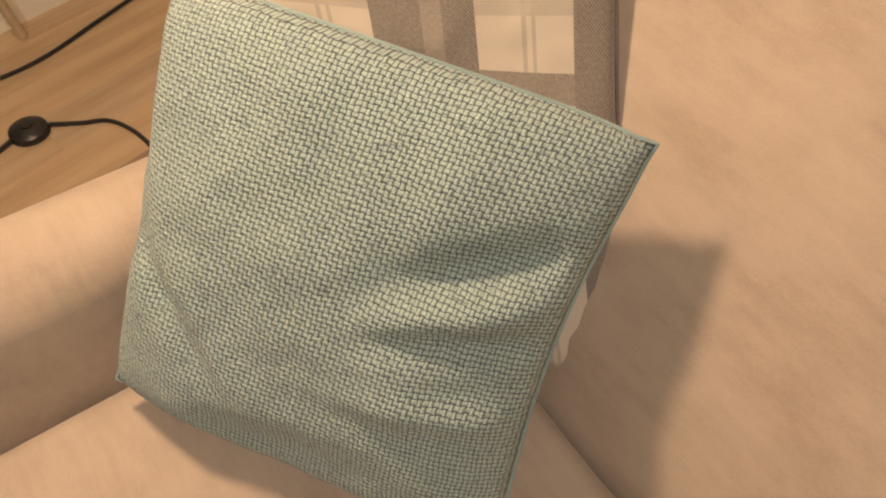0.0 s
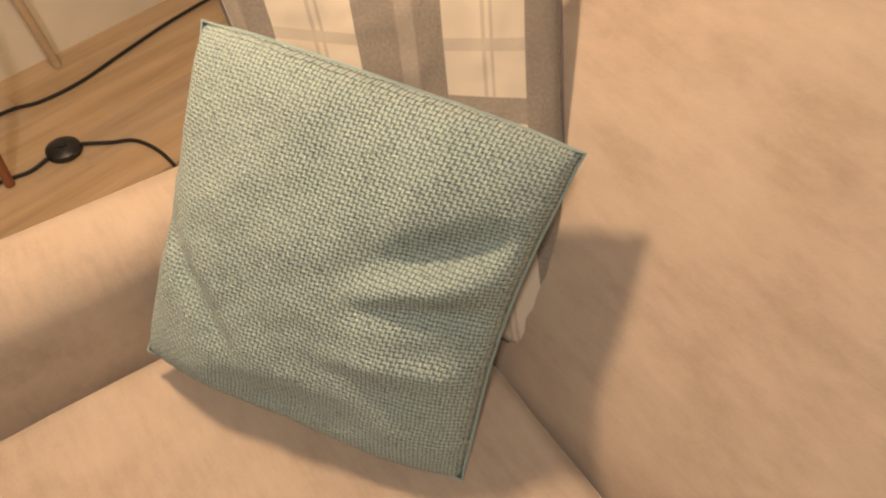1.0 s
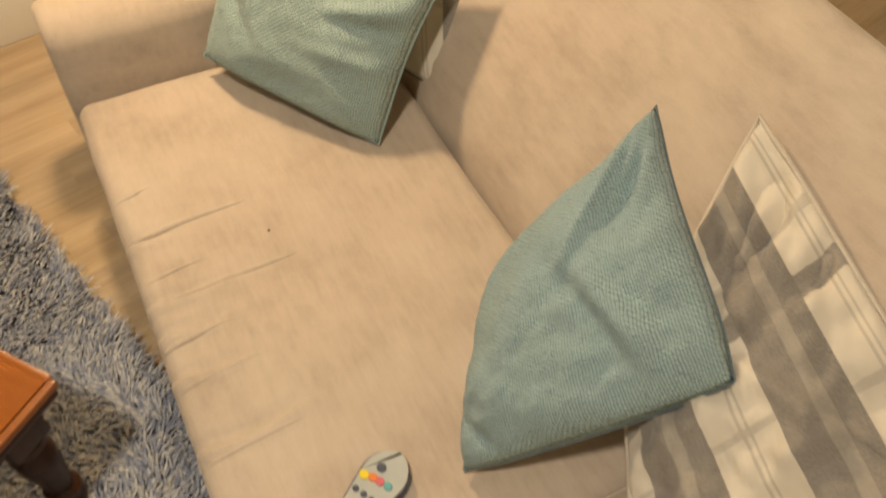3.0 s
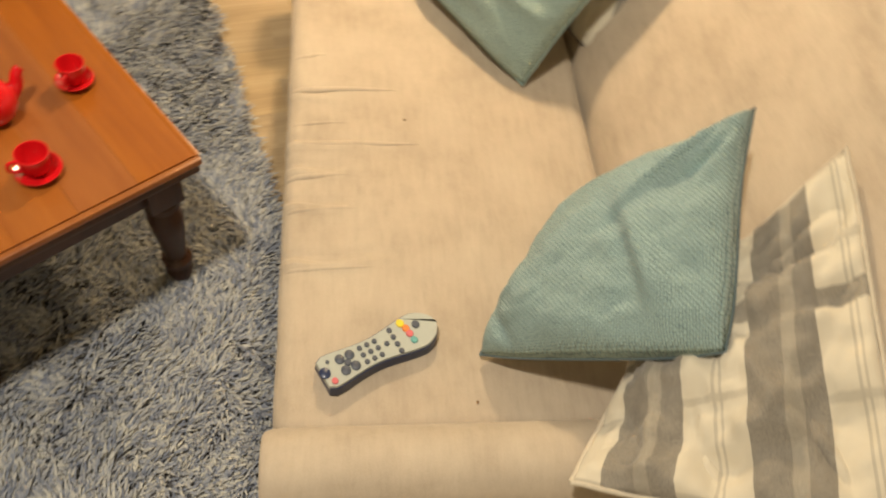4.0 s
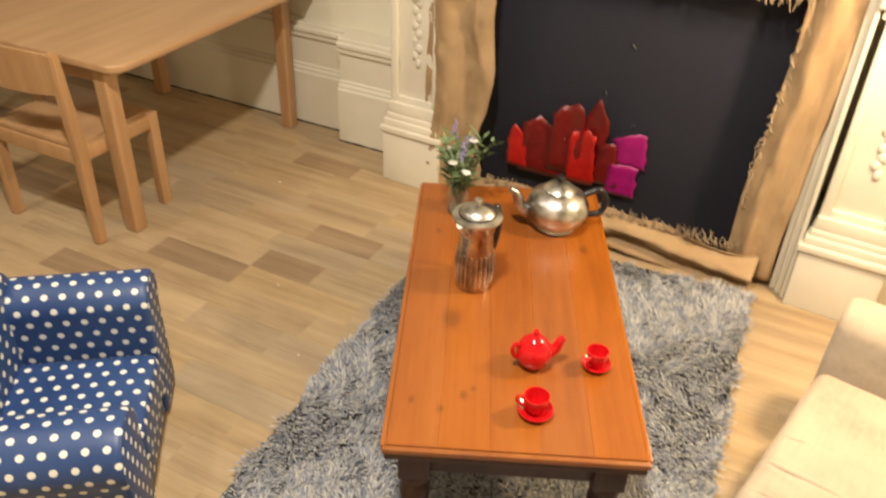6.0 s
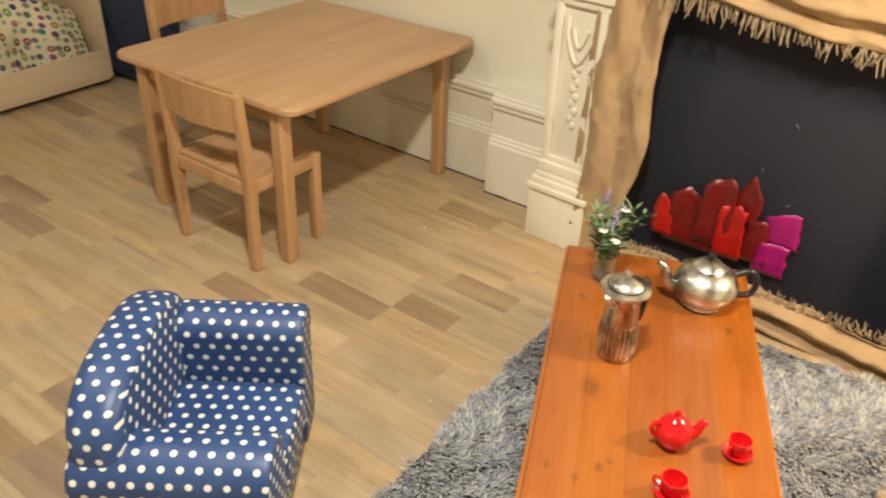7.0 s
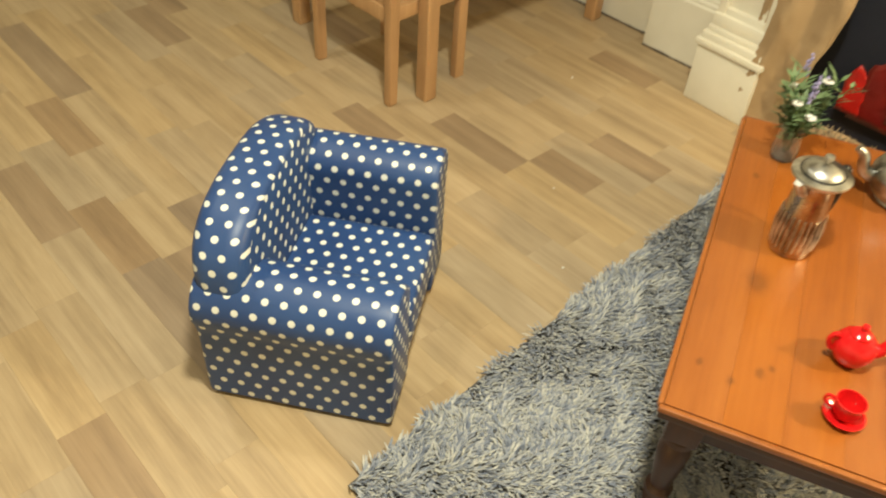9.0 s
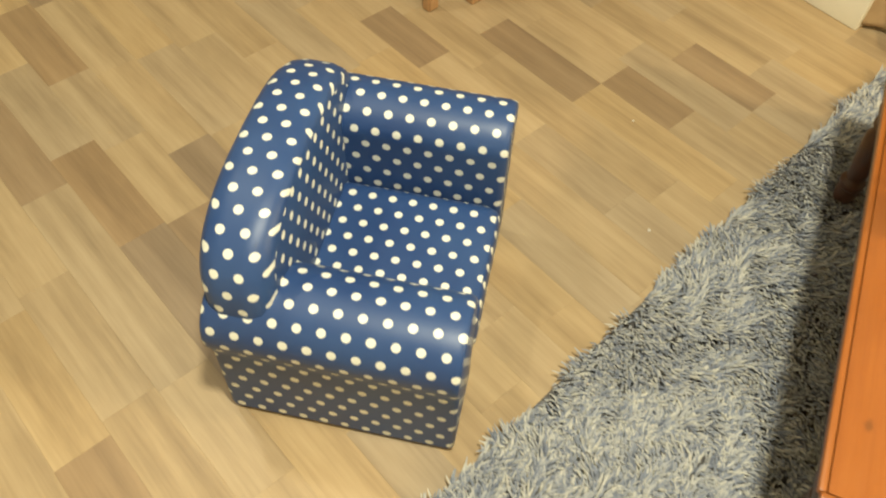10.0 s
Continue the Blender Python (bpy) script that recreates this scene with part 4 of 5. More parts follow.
press = thing("coffee_pot", pose(-0.848, 0.236, TZ, 0, 0, -106), "tall worn silver plated coffee pot with fluted base and black handle", "coffee pot")
body = lathe([(0.040, 0), (0.044, 0.003), (0.045, 0.010), (0.043, 0.02), (0.045, 0.06), (0.044, 0.10), (0.040, 0.15), (0.038, 0.185), (0.043, 0.192), (0.046, 0.196), (0.040, 0.198)], 48)
part("body", body, M_COPPER, press)
for i in range(24):
    a = 2 * math.pi * i / 24
    part("flute", tube([(0.0445 * math.cos(a), 0.0445 * math.sin(a), 0.018), (0.0465 * math.cos(a), 0.0465 * math.sin(a), 0.06), (0.0445 * math.cos(a), 0.0445 * math.sin(a), 0.105)], [0.002, 0.004, 0.002], 6), M_SILVER, press)
part("collar", lathe([(0.042, 0.182), (0.052, 0.188), (0.060, 0.196), (0.060, 0.201), (0.043, 0.205)], 36), M_SILVER, press, "bright silver collar")
lid = part("lid", lathe([(0.044, 0.203), (0.042, 0.208), (0.034, 0.217), (0.015, 0.224), (0.006, 0.226)], 36), M_SILVER, press, "domed silver lid")
# solid black ring added for the shade in the slot under the lid
part("lid_gap_shade", lathe([(0.0445, 0.199), (0.0455, 0.204), (0.0445, 0.207)], 36), M_RUBBER, press, "black ring for the shade in the gap under the lid")
part("knob", lathe([(0.004, 0.225), (0.004, 0.231), (0.010, 0.236), (0.009, 0.243), (0.002, 0.246)], 18), M_SILVER, lid)
part("spout", tube([(0.036, 0, 0.165), (0.052, 0, 0.185), (0.060, 0, 0.196)], [0.014, 0.013, 0.010], 12), M_SILVER, press)
part("handle", handle_tube([(-0.040, 0, 0.185), (-0.075, 0, 0.19), (-0.085, 0, 0.14), (-0.070, 0, 0.08), (-0.044, 0, 0.06)], 0.008), M_RUBBER, press, "black curved handle")

kettle = thing("silver_teapot", pose(-0.765, 0.592, TZ, 0, 0, -148) @ Matrix.Diagonal((1.07, 1.07, 1.04, 1)), "round tarnished silver teapot with black handle on the coffee table", "teapot")
part("body", lathe([(0.045, 0), (0.052, 0.004), (0.050, 0.010), (0.068, 0.025), (0.080, 0.05), (0.080, 0.07), (0.068, 0.095), (0.048, 0.108), (0.036, 0.112)], 44), M_SILVER, kettle)
kettle_lid = part("lid", lathe([(0.040, 0.110), (0.041, 0.115), (0.030, 0.126), (0.012, 0.132), (0.005, 0.134)], 32), M_SILVER, kettle)
part("knob", lathe([(0.005, 0.132), (0.005, 0.138), (0.012, 0.143), (0.010, 0.152), (0.002, 0.155)], 18), M_RUBBER, kettle_lid, "black knob")
part("spout", tube(curve_points([(0.065, 0, 0.05), (0.095, 0, 0.065), (0.108, 0, 0.10), (0.125, 0, 0.115)], 8), [0.018 - 0.010 * i / 24 for i in range(25)], 14), M_SILVER, kettle)
part("handle", handle_tube([(-0.066, 0, 0.095), (-0.105, 0, 0.108), (-0.125, 0, 0.075), (-0.112, 0, 0.04), (-0.076, 0, 0.035)], 0.0085), M_RUBBER, kettle, "black curved handle")

vase = thing("flower_vase", pose(-1.035, 0.53, TZ), "small clear glass vase with lavender and white flowers", "vase")
part("glass_body", lathe([(0.026, 0), (0.030, 0.003), (0.032, 0.03), (0.028, 0.07), (0.034, 0.10), (0.031, 0.10), (0.0255, 0.07), (0.029, 0.03), (0.026, 0.008), (0.002, 0.007)], 28), M_GLASS, vase, "clear glass body")
rnd = random.Random(4)
leaves = bmesh.new()
for i in range(16):
    a, tilt = rnd.uniform(0, 6.283), rnd.uniform(0.02, 0.10)
    h = rnd.uniform(0.15, 0.23)
    tip = Vector((tilt * math.cos(a), tilt * math.sin(a), h))
    pts = curve_points([(0.008 * math.cos(a), 0.008 * math.sin(a), 0.02), (tip.x * 0.45, tip.y * 0.45, h * 0.6), tip], 6)
    part("stem", tube(pts, 0.0012, 5), M_STEM, vase)
    for k in range(22):
        p = pts[3 + int(rnd.random() * (len(pts) - 4))]
        b = rnd.uniform(0, 6.283)
        d = Vector((math.cos(b), math.sin(b), rnd.uniform(0.1, 0.9))) * rnd.uniform(0.025, 0.055)
        s = d.cross(Vector((0, 0, 1))).normalized() * 0.0055
        v = [leaves.verts.new(q) for q in (p, p + d * 0.5 + s + Vector((0, 0, 0.002)), p + d, p + d * 0.5 - s + Vector((0, 0, 0.002)))]
        leaves.faces.new(v)
    flower = bmesh.new()
    if i % 5 == 0:
        for k in range(14):
            q = tip + Vector((rnd.uniform(-0.006, 0.006), rnd.uniform(-0.006, 0.006), k * 0.004 - 0.02))
            bmesh.ops.create_icosphere(flower, subdivisions=1, radius=0.0045, matrix=Matrix.Translation(q))
        part("lavender_spike", flower, M_LAVENDER, vase, "pale lavender spike")
    elif i % 3 == 1:
        for k in range(6):
            b = 1.047 * k
            bmesh.ops.create_icosphere(flower, subdivisions=1, radius=1, matrix=Matrix.Translation(tip + Vector((0.008 * math.cos(b), 0.008 * math.sin(b), 0))) @ Matrix.Diagonal((0.007, 0.006, 0.003, 1)))
        part("white_flower", flower, M_PETAL, vase, "white blossom")
    else:
        flower.free()
tagged(part("foliage", leaves, M_LEAF, vase, "small grey-green leaves"), kind="stuff")


# ---- polka-dot armchair ----
CHAIR = pose(-1.606, -0.799, 0, 0, 0, 36.6)
chair = thing("armchair", CHAIR, "child-size navy polka-dot armchair with rolled arms and arched back", "armchair")
D, W = 0.437, 0.575


def roll_outline(y_in, y_out, h):
    """Arm: flat side below, a roll on top that stands out beyond the side."""
    s = 1 if y_out > y_in else -1
    w = abs(y_out - y_in)
    pts = [(y_in, 0.05), (y_in, h - w * 0.48)]
    cy, cz, r = (y_in + y_out) / 2, h - w * 0.48, w * 0.5
    for k in range(1, 15):
        a = math.pi - (math.pi + 0.5) * k / 14
        pts.append((cy + s * r * 1.06 * math.cos(a), cz + r * 0.96 * math.sin(a)))
    pts += [(y_out - s * 0.014, h - w * 0.9), (y_out - s * 0.012, 0.015), (y_in, 0.015)]
    return pts


part("arm", prism(roll_outline(0.16, -0.01, 0.362), "x", 0.0, D, 12, round_end=0.014), M_POLKA, chair, sharp=50)
part("arm", prism(roll_outline(W - 0.14, W, 0.418), "x", 0.0, D, 12, round_end=0.014), M_POLKA, chair, sharp=50)
part("base", box_uv(block((0.03, 0.15, 0.015), (D - 0.012, W - 0.14, 0.13), 0.008)), M_POLKA, chair)
part("seat", box_uv(soft_block((0.06, 0.151, 0.11), (D + 0.004, W - 0.141, 0.235), 0.026, 3, 0.002, 3, 12)), M_POLKA, chair, sharp=180)
arch = [(0.012, 0.02)]
arch += [(W - 0.012, 0.02), (W - 0.012, 0.30)]
for k in range(0, 21):
    a = math.pi * k / 20
    arch.append((W / 2 + (W / 2 - 0.012) * math.copysign(abs(math.cos(a)) ** 0.75, math.cos(a)), 0.345 + 0.155 * math.sin(a) ** 0.8))
arch += [(0.012, 0.30)]
bk = prism(arch, "x", 0.004, 0.125, 6, round_end=0.035)
for v in bk.verts:
    v.co.x -= max(0.0, v.co.z - 0.2) * 0.03
part("backrest", bk, M_POLKA, chair, sharp=50)
for x in (0.04, D - 0.05):
    for y in (0.05, W - 0.05):
        part("foot", lathe([(0.016, 0), (0.018, 0.016)], 12), M_RUBBER, chair, m=Matrix.Translation((x, y, 0)))


# ---- children's table and chairs ----
kid = thing("childrens_table", pose(-2.665, 0.955, 0, 0, 0, 1.5), "beech children's table with rounded corners against the wall", "table")
KZ = 0.64


def round_slab(hx, hy, r, z0, z1):
    bm = bmesh.new()
    pts = []
    for cx, cy, a0 in ((hx - r, hy - r, 0), (-hx + r, hy - r, 1), (-hx + r, -hy + r, 2), (hx - r, -hy + r, 3)):
        for k in range(7):
            a = math.pi / 2 * (a0 + k / 6)
            pts.append((cx + r * math.cos(a), cy + r * math.sin(a)))
    rings = [[bm.verts.new((x * q, y * q, z)) for x, y in pts] for z, q in ((z0, 0.994), (z0 + 0.004, 1.0), (z1 - 0.005, 1.0), (z1, 0.993))]
    n = len(pts)
    for a, b in zip(rings, rings[1:]):
        for i in range(n):
            bm.faces.new((a[i], a[(i + 1) % n], b[(i + 1) % n], b[i]))
    bm.faces.new(rings[0])
    bm.faces.new(rings[-1])
    return bm


part("tabletop", round_slab(0.49, 0.565, 0.055, KZ - 0.026, KZ), M_BEECH_TOP, kid)
for x, y in ((0.385, -0.515), (-0.355, -0.515), (0.368, 0.465), (-0.375, 0.475)):
    part("leg", block((x - 0.027, y - 0.027, 0), (x + 0.027, y + 0.027, KZ - 0.026), 0.007, 3), M_BEECH, kid)
for lo, hi in (((-0.34, -0.525), (0.36, -0.505)), ((-0.35, 0.465), (0.32, 0.485)), ((-0.375, -0.49), (-0.355, 0.45)), ((0.35, -0.49), (0.37, 0.45))):
    part("apron", block((*lo, KZ - 0.085), (*hi, KZ - 0.026), 0.002), M_BEECH, kid)


def child_chair(m, label):
    """Beech stacking chair: two side frames, seat, curved back; the back is at -y."""
    ch = thing("childs_chair", m, label, "chair", "chairs at the children's table")
    for x in (-0.205, 0.205):
        w = 0.016
        rear = prism([(-0.19, 0.0), (-0.15, 0.0), (-0.145, 0.36), (-0.168, 0.69), (-0.203, 0.69), (-0.185, 0.36)], "x", x - w, x + w)
        bmesh.ops.bevel(rear, geom=rear.edges[:], offset=0.005, segments=2, affect="EDGES")
        part("rear_leg", rear, M_BEECH, ch)
        part("front_leg", block((x - w, 0.13, 0), (x + w, 0.172, 0.37), 0.006), M_BEECH, ch)
        part("side_rail", block((x - w + 0.001, -0.155, 0.315), (x + w - 0.001, 0.135, 0.365), 0.006), M_BEECH, ch)
    seat = block((-0.189, -0.165, 0.352), (0.189, 0.17, 0.372), 0.007, 2)
    part("seat", seat, M_BEECH_TOP, ch)
    bm = bmesh.new()
    rows = []
    for i in range(13):
        x = -0.19 + 0.38 * i / 12
        dip = -0.035 * (1 - (x / 0.19) ** 2)
        rows.append([bm.verts.new((x, -0.172 + dip + dy - (z - 0.5) * 0.07, z + 0.012 * (1 - (x / 0.19) ** 2) * (z > 0.6))) for z, dy in ((0.55, 0), (0.685, 0), (0.685, -0.012), (0.55, -0.012))])
    for a, b in zip(rows, rows[1:]):
        for i in range(4):
            bm.faces.new((a[i], a[(i + 1) % 4], b[(i + 1) % 4], b[i]))
    bm.faces.new(rows[0])
    bm.faces.new(rows[-1])
    part("backrest", bm, M_BEECH, ch)
    part("stretcher", block((-0.19, -0.175, 0.30), (0.19, -0.155, 0.352), 0.004), M_BEECH, ch)
    return ch


first = child_chair(pose(-2.515, 0.49, 0, 0, 0, 0.5), "beech child's chair pushed in at the near side of the table")
other = copy_thing(first, pose(-3.36, 1.05, 0, 0, 0, -86))
tagged(other, "beech child's chair at the end of the table beside the bag")
stray = copy_thing(first, pose(2.3, 0.14, 0, 0, 0, 160))
tagged(stray, "beech child's chair standing on the floor behind the sofa")

# ---- storage unit, bag ----
unit = thing("storage_unit", pose(-4.39, 0.342, 0, 0, 0, 2.5), "pale birch storage unit on black castors, filled with printed cloth", "storage unit")
part("front_board", block((-0.018, 0.019, 0.032), (0, 0.755, 0.205), 0.003), M_PALE, unit)
part("side_panel", block((-0.46, 0.0, 0.030), (0.002, 0.018, 0.72), 0.003), M_PALE, unit)
part("side_panel", block((-0.46, 0.756, 0.045), (-0.002, 0.774, 0.50), 0.003), M_PALE, unit)
part("back_panel", block((-0.478, 0.0, 0.045), (-0.461, 0.774, 0.70), 0.003), M_PALE, unit)
part("bottom_board", block((-0.46, 0.019, 0.046), (-0.019, 0.755, 0.066), 0.002), M_PALE, unit)
for x, y in ((-0.05, 0.06), (-0.05, 0.70), (-0.41, 0.06), (-0.41, 0.70)):
    part("castor", lathe([(0.012, -0.012), (0.021, -0.010), (0.021, 0.010), (0.012, 0.012)], 18), M_RUBBER, unit, "black castor wheel", pose(x, y, 0.021, 90, 0, 0))
    part("castor_fork", block((x - 0.012, y - 0.018, 0.022), (x + 0.012, y + 0.018, 0.046), 0.003), M_RUBBER, unit)
cloth = bmesh.new()
uvl = cloth.loops.layers.uv.new("UVMap")
rows = []
for i in range(33):
    row = []
    for j in range(21):
        u, v = i / 32, j / 20
        y = 0.14 + 0.58 * u
        z = 0.075 + (0.48 - 0.16 * u * u) * v
        x = -0.06 - 0.10 * v + 0.03 * math.sin(u * 9 + v * 2) + 0.025 * noise.noise(Vector((u * 4, v * 4, 3)))
        row.append(cloth.verts.new((x, y, z)))
    rows.append(row)
for i in range(32):
    for j in range(20):
        f = cloth.faces.new((rows[i][j], rows[i + 1][j], rows[i + 1][j + 1], rows[i][j + 1]))
        for loop, (a, b) in zip(f.loops, ((i, j), (i + 1, j), (i + 1, j + 1), (i, j + 1))):
            loop[uvl].uv = (a / 32 * 0.58, b / 20 * 0.48)
cl = solid("printed_cloth", cloth, M_FLORAL, "white cloth with coloured ring print standing in the storage unit", "cloth", m=pose(-4.39, 0.342, 0, 0, 0, 2.5), sharp=180)
cl.modifiers.new("thickness", "SOLIDIFY").thickness = 0.004
basket = lathe([(0.07, 0), (0.082, 0.10), (0.092, 0.23), (0.096, 0.30), (0.10, 0.305), (0.10, 0.315), (0.09, 0.315), (0.085, 0.23), (0.075, 0.10), (0.06, 0.01)], 24)
for k in range(13):
    ring = 0.0715 + 0.0205 * min(1.0, (0.01 + 0.022 * k) / 0.23)
    tube([(ring * math.cos(a), ring * math.sin(a), 0.01 + 0.022 * k) for a in [2 * math.pi * i / 20 for i in range(21)]], 0.006, 5, basket)
solid("wicker_basket", basket, M_BASKET, "small brown wicker basket inside the storage unit", "basket", m=pose(-4.55, 0.475, 0.067))


def heap(name, lo, hi, amp, seed, mat, label, category):
    bm = soft_block(lo, hi, min((b - a) / 2 for a, b in zip(lo, hi)) * 0.8, 3, 0.0, seed, 14)
    for v in bm.verts:
        k = noise.noise(v.co * 9 + Vector((seed, 0, 0))) + 0.5 * noise.noise(v.co * 22)
        if v.co.z > lo[2] + 0.02:
            v.co += Vector((k, k * 0.7, k)) * amp
        else:
            v.co.z = max(v.co.z, lo[2])
    return solid(name, bm, mat, label, category, sharp=180)


heap("dark_bag", (-4.72, 1.14, 0.0), (-4.16, 1.46, 0.58), 0.035, 5, M_COAT, "dark navy cloth bag slumped on the floor beside the storage unit", "bag")
solid("white_label", block((-0.004, -0.02, -0.045), (0.004, 0.02, 0.045), 0.002), M_WHITE, "small white tag hanging on the dark bag", "tag", m=pose(-4.14, 1.20, 0.10, 20, 10, 0))
heap("dark_box", (1.12, 1.32, 0.0), (1.6, 1.46, 0.12), 0.008, 9, M_COAT, "dark cloth toy box behind the sofa corner", "box")
solid("orange_toy", tube([(1.2, 1.36, 0.125), (1.27, 1.355, 0.14), (1.36, 1.36, 0.13)], [0.012, 0.022, 0.008], 12), M_ORANGE, "orange toy lying on the dark toy box", "toy")

# ---- floor lamp and cables ----
fl = thing("floor_lamp", pose(0.40, 1.36, 0), "tripod floor lamp with slim wooden legs and cloth shade", "floor lamp")
# light painted by material: pale wood for the lit leg, red-brown for shaded ones
for foot, name in (((-0.075, -0.142), "red-brown shaded wooden leg"), ((0.194, 0.141), "pale lit wooden leg"), ((-0.15, 0.12), "red-brown shaded wooden leg")):
    part("leg", tube([(foot[0], foot[1], 0.002), (foot[0] * 0.15, foot[1] * 0.15, 1.18)], [0.010, 0.013], 12), M_LAMPWOOD if "red" in name else M_PALE, fl, name)
part("hub", lathe([(0.02, 1.16), (0.03, 1.17), (0.03, 1.20), (0.012, 1.22)], 20), M_LAMPWOOD, fl)
part("arm", tube(curve_points([(0, 0, 1.2), (0.0, -0.05, 1.45), (-0.04, -0.3, 1.66), (-0.09, -0.58, 1.62), (-0.10, -0.64, 1.53)], 10), 0.008, 10), M_LAMPWOOD, fl)
part("shade", lathe([(0.03, 1.53), (0.06, 1.53), (0.11, 1.46), (0.108, 1.46), (0.058, 1.525), (0.028, 1.527)], 32), M_SHADE, fl, "small cream cloth shade", Matrix.Translation((-0.10, -0.64, 0)))
switch = thing("foot_switch", pose(0.45, 1.225, 0), "round black foot switch in the lamp cable on the floor", "foot switch")
part("housing", lathe([(0.034, 0), (0.037, 0.005), (0.035, 0.014), (0.026, 0.020), (0.012, 0.023), (0.002, 0.0235)], 28), M_RUBBER, switch)
part("pedal", lathe([(0.012, 0.022), (0.012, 0.026), (0.002, 0.028)], 18), M_RUBBER, switch)


def cable(pts, label):
    solid("cable", tube(curve_points(pts, 12), 0.0042, 8), M_RUBBER, label, "cable", "black cables on the floor")


cable([(0.485, 1.213, 0.008), (0.53, 1.175, 0.005), (0.567, 1.143, 0.005), (0.582, 1.08, 0.005), (0.575, 1.0, 0.005), (0.55, 0.9, 0.005)], "thin black lamp cable running from foot switch under the sofa")
cable([(0.414, 1.225, 0.008), (0.37, 1.22, 0.005), (0.317, 1.235, 0.005), (0.2, 1.26, 0.005), (0.1, 1.30, 0.005)], "thin black lamp cable running to the foot switch")
cable([(0.15, 1.42, 0.006), (0.268, 1.414, 0.006), (0.421, 1.43, 0.006), (0.50, 1.405, 0.006), (0.598, 1.402, 0.006), (0.75, 1.43, 0.006), (0.92, 1.455, 0.006), (1.3, 1.48, 0.006)], "black mains cable lying along the skirting board")

# ---- crumbs ----
for x, y, z, r in ((-1.36, 0.17, 0.0, 0.004), (-1.62, 0.42, 0.0, 0.003), (-2.03, 0.98, 0.0, 0.004), (0.045, -0.60, SEAT_Z, 0.003), (0.10, 0.02, SEAT_Z, 0.0025)):
    bm = bmesh.new()
    bmesh.ops.create_icosphere(bm, subdivisions=1, radius=r)
    for v in bm.verts:
        v.co *= 1 + 0.35 * noise.noise(v.co * 400 + Vector((x * 9, y, 0)))
        v.co.z = max(v.co.z, -r * 0.5)
    solid("crumb", bm, M_WHITE if z == 0 else M_BASKET, "tiny pale crumb lying on the laminate floor" if z == 0 else "tiny brown crumb lying on the sofa seat", "crumb", m=pose(x, y, z + r * 0.5))

# ---- shag rug ----
rug = thing("shag_rug", pose(-0.715, 0.208, 0, 0, 0, 3.0), "grey and cream long-pile shag rug lying on the laminate floor", "rug")
RX, RY = 0.535, 0.885
part("backing", block((-RX, -RY, 0.001), (RX, RY, 0.010), 0.003), M_RUG_BACK, rug)
rng = np.random.default_rng(7)
COUNT = 85000
base = np.stack([rng.uniform(-RX, RX, COUNT), rng.uniform(-RY, RY, COUNT), np.full(COUNT, 0.008)], 1)
field = np.sin(base[:, 0] * 9 + 2 * np.sin(base[:, 1] * 5)) + np.cos(base[:, 1] * 8 + 2 * np.sin(base[:, 0] * 6))
tuft = np.sin(base[:, 0] * 41 + 3 * np.sin(base[:, 1] * 23)) + np.cos(base[:, 1] * 37 + 3 * np.sin(base[:, 0] * 29))
ang = field * 1.3 + tuft * 0.7 + rng.normal(0, 0.55, COUNT)
ln = rng.uniform(0.022, 0.042, COUNT)
flat = rng.uniform(0.55, 0.95, COUNT)
dirv = np.stack([np.cos(ang) * flat, np.sin(ang) * flat, np.sqrt(1 - flat ** 2)], 1)
side = np.stack([-np.sin(ang), np.cos(ang), np.zeros(COUNT)], 1) * rng.uniform(0.0014, 0.0029, COUNT)[:, None]
midp = base + dirv * (ln * 0.5)[:, None] + np.array([0, 0, 0.006])
tip = base + dirv * ln[:, None]
tip[:, 2] = np.maximum(tip[:, 2], 0.012)
verts = np.stack([base - side, base + side, midp + side, midp - side, tip + side * 0.4, tip - side * 0.4], 1).reshape(-1, 3)
idx = np.arange(COUNT)[:, None] * 6
quads = np.concatenate([idx + np.array([0, 1, 2, 3]), idx + np.array([3, 2, 4, 5])]).tolist()
mesh = bpy.data.meshes.new("shag")
mesh.from_pydata(verts.tolist(), [], quads)
mesh.materials.append(M_RUG)
pile = new("shag", mesh)
pile.parent = rug
tagged(pile, "long tangled grey and cream pile", kind="stuff")

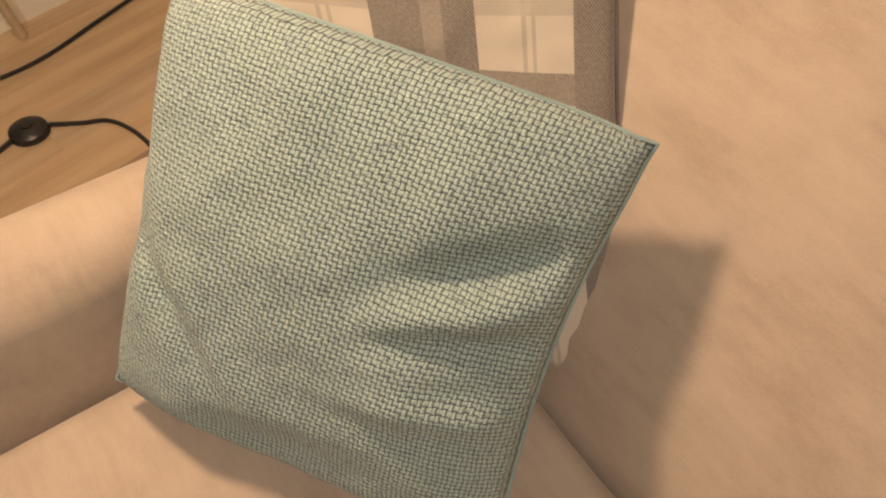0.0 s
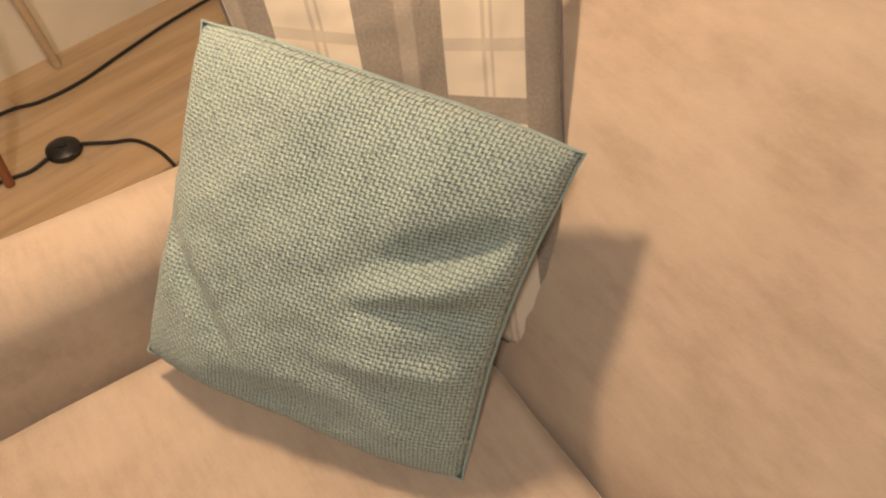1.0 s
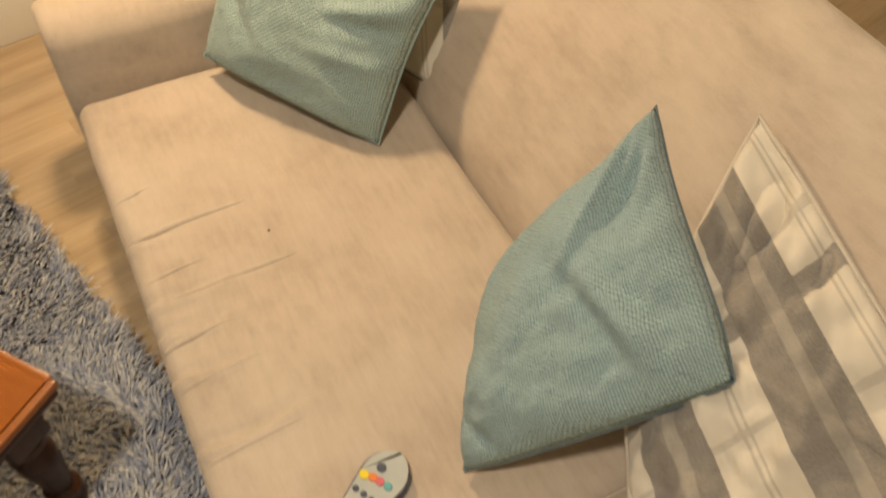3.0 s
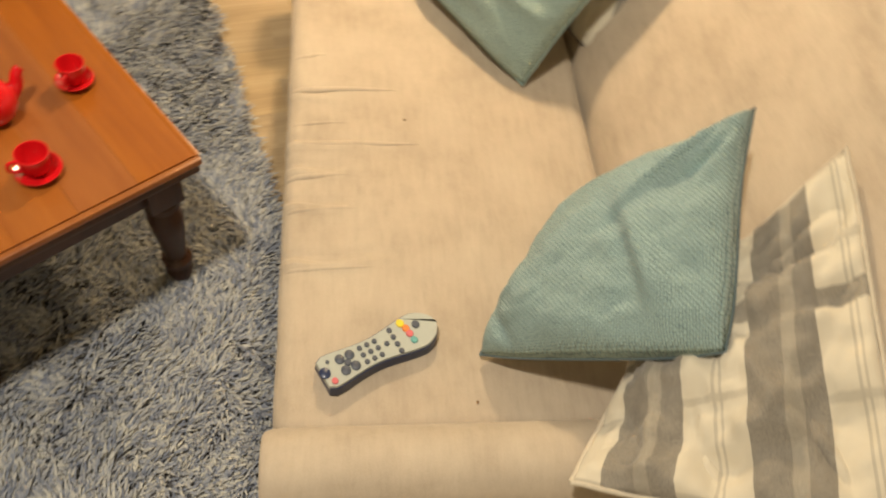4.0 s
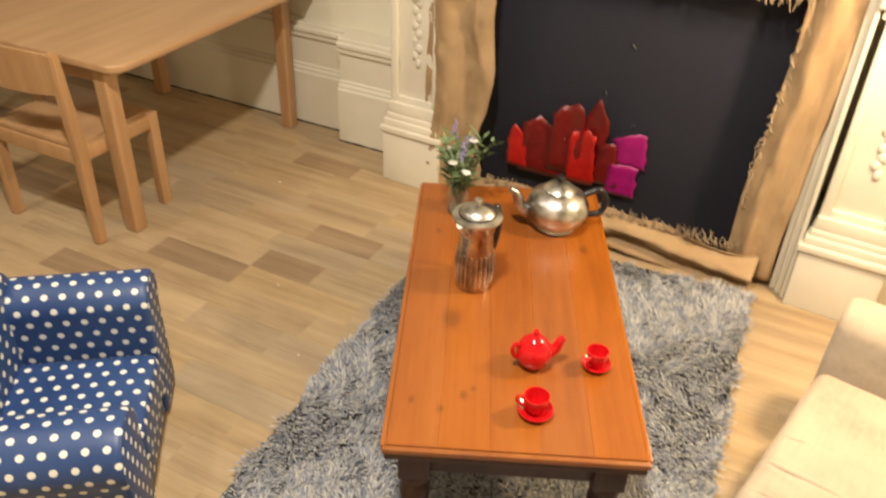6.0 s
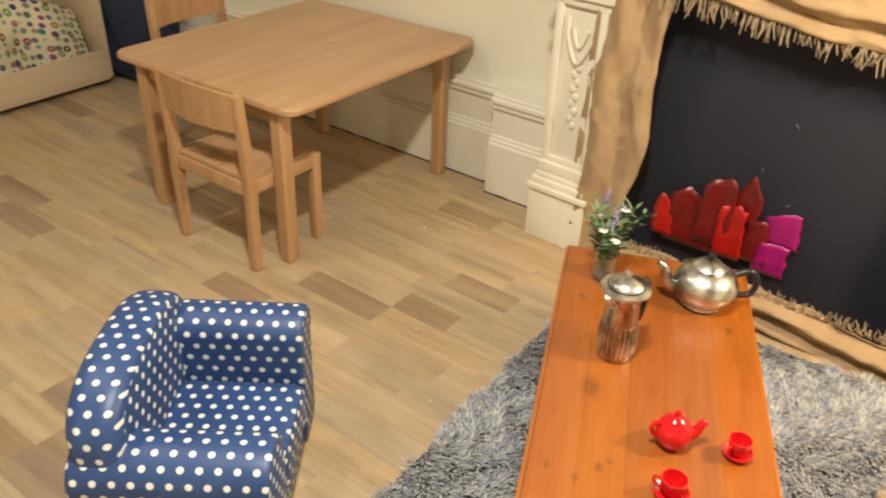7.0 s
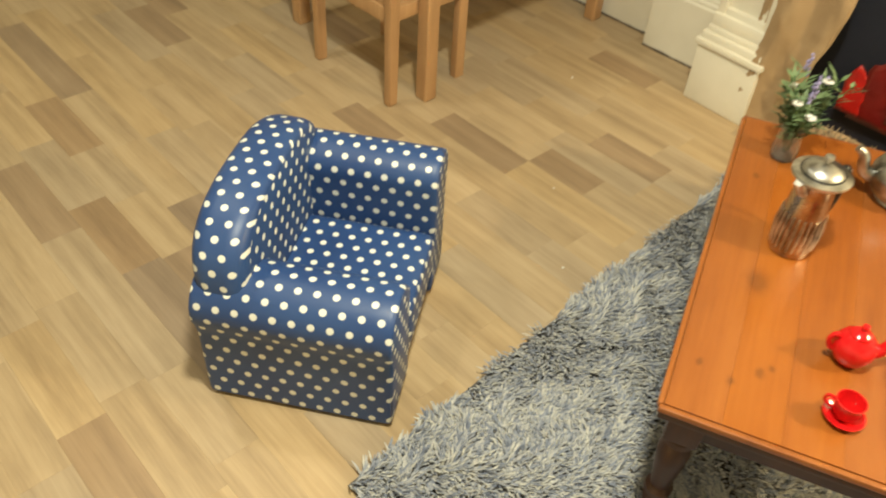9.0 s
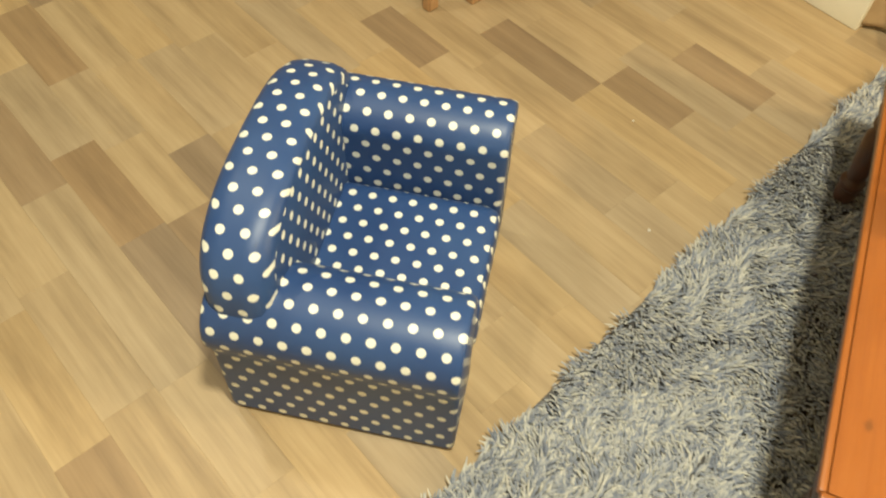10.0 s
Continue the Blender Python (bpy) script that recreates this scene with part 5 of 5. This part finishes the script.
# ---- floor ----
floor = solid("floor", block((X0 - 0.2, Y0 - 0.2, -0.12), (X1 + 0.2, Y1 + 0.2, -0.004)), M_GAP, "pale oak laminate floor in short staggered strips", "floor", kind="structure")
PW = 0.1131
rnd = random.Random(11)
lengths = (0.30, 0.37, 0.45, 0.62, 0.9)


def plank_mesh(k, mat):
    return finish(block((0, 0, -0.012), (k - 0.0001, PW - 0.0001, 0.0), 0.00025, 1), "plank", mat, False)


shared = {(k, m): plank_mesh(k, m) for k in lengths for m in (M_OAK, M_OAK_DARK)}
# rows with a dark strip of known ends: row number from y = -0.780
STRIPS = {-3: (-1.71, -1.30), -1: (-2.75, -2.35), 0: (-2.44, -2.10), 1: (-3.05, -2.69), 2: (-2.28, -1.95), 6: (-3.50, -3.14), 7: (-3.75, -3.37), 8: (-2.39, -2.13), 10: (-2.13, -1.77), 11: (-1.77, -1.54), 13: (-1.71, -1.44), 14: (-3.73, -3.40), 17: (-2.09, -1.81)}


def plank(x, y, k, mat, mesh=None):
    if x + k > X0 - 0.1 and x < X1:
        if x + k > X1 + 0.15:
            mesh = plank_mesh(X1 + 0.1 - x, mat)
        if x < X0 - 0.15:
            mesh, x = plank_mesh(x + k - X0 + 0.1, mat), X0 - 0.1
        ob = new("plank", mesh or shared[k, mat])
        ob.parent = floor
        ob.matrix_basis = Matrix.Translation((x, y, 0))


for r in range(-21, 22):
    y = -0.780 + PW * r
    if y + PW < Y0 - 0.1 or y > Y1 + 0.05:
        continue
    a, b = STRIPS.get(r, (None, None))
    if a is None:
        a = b = rnd.uniform(-2.5, -1.5)
    else:
        plank(a, y, b - a, M_OAK_DARK, plank_mesh(b - a, M_OAK_DARK))
    x = b
    while x < X1:
        k = rnd.choice(lengths[2:] if x > -0.3 else lengths[:4])
        plank(x, y, k, M_OAK_DARK if rnd.random() < 0.03 else M_OAK)
        x += k
    x = a
    while x > X0:
        k = rnd.choice(lengths[2:] if x < -4.0 else lengths[:4])
        x -= k
        plank(x, y, k, M_OAK_DARK if rnd.random() < 0.04 else M_OAK)
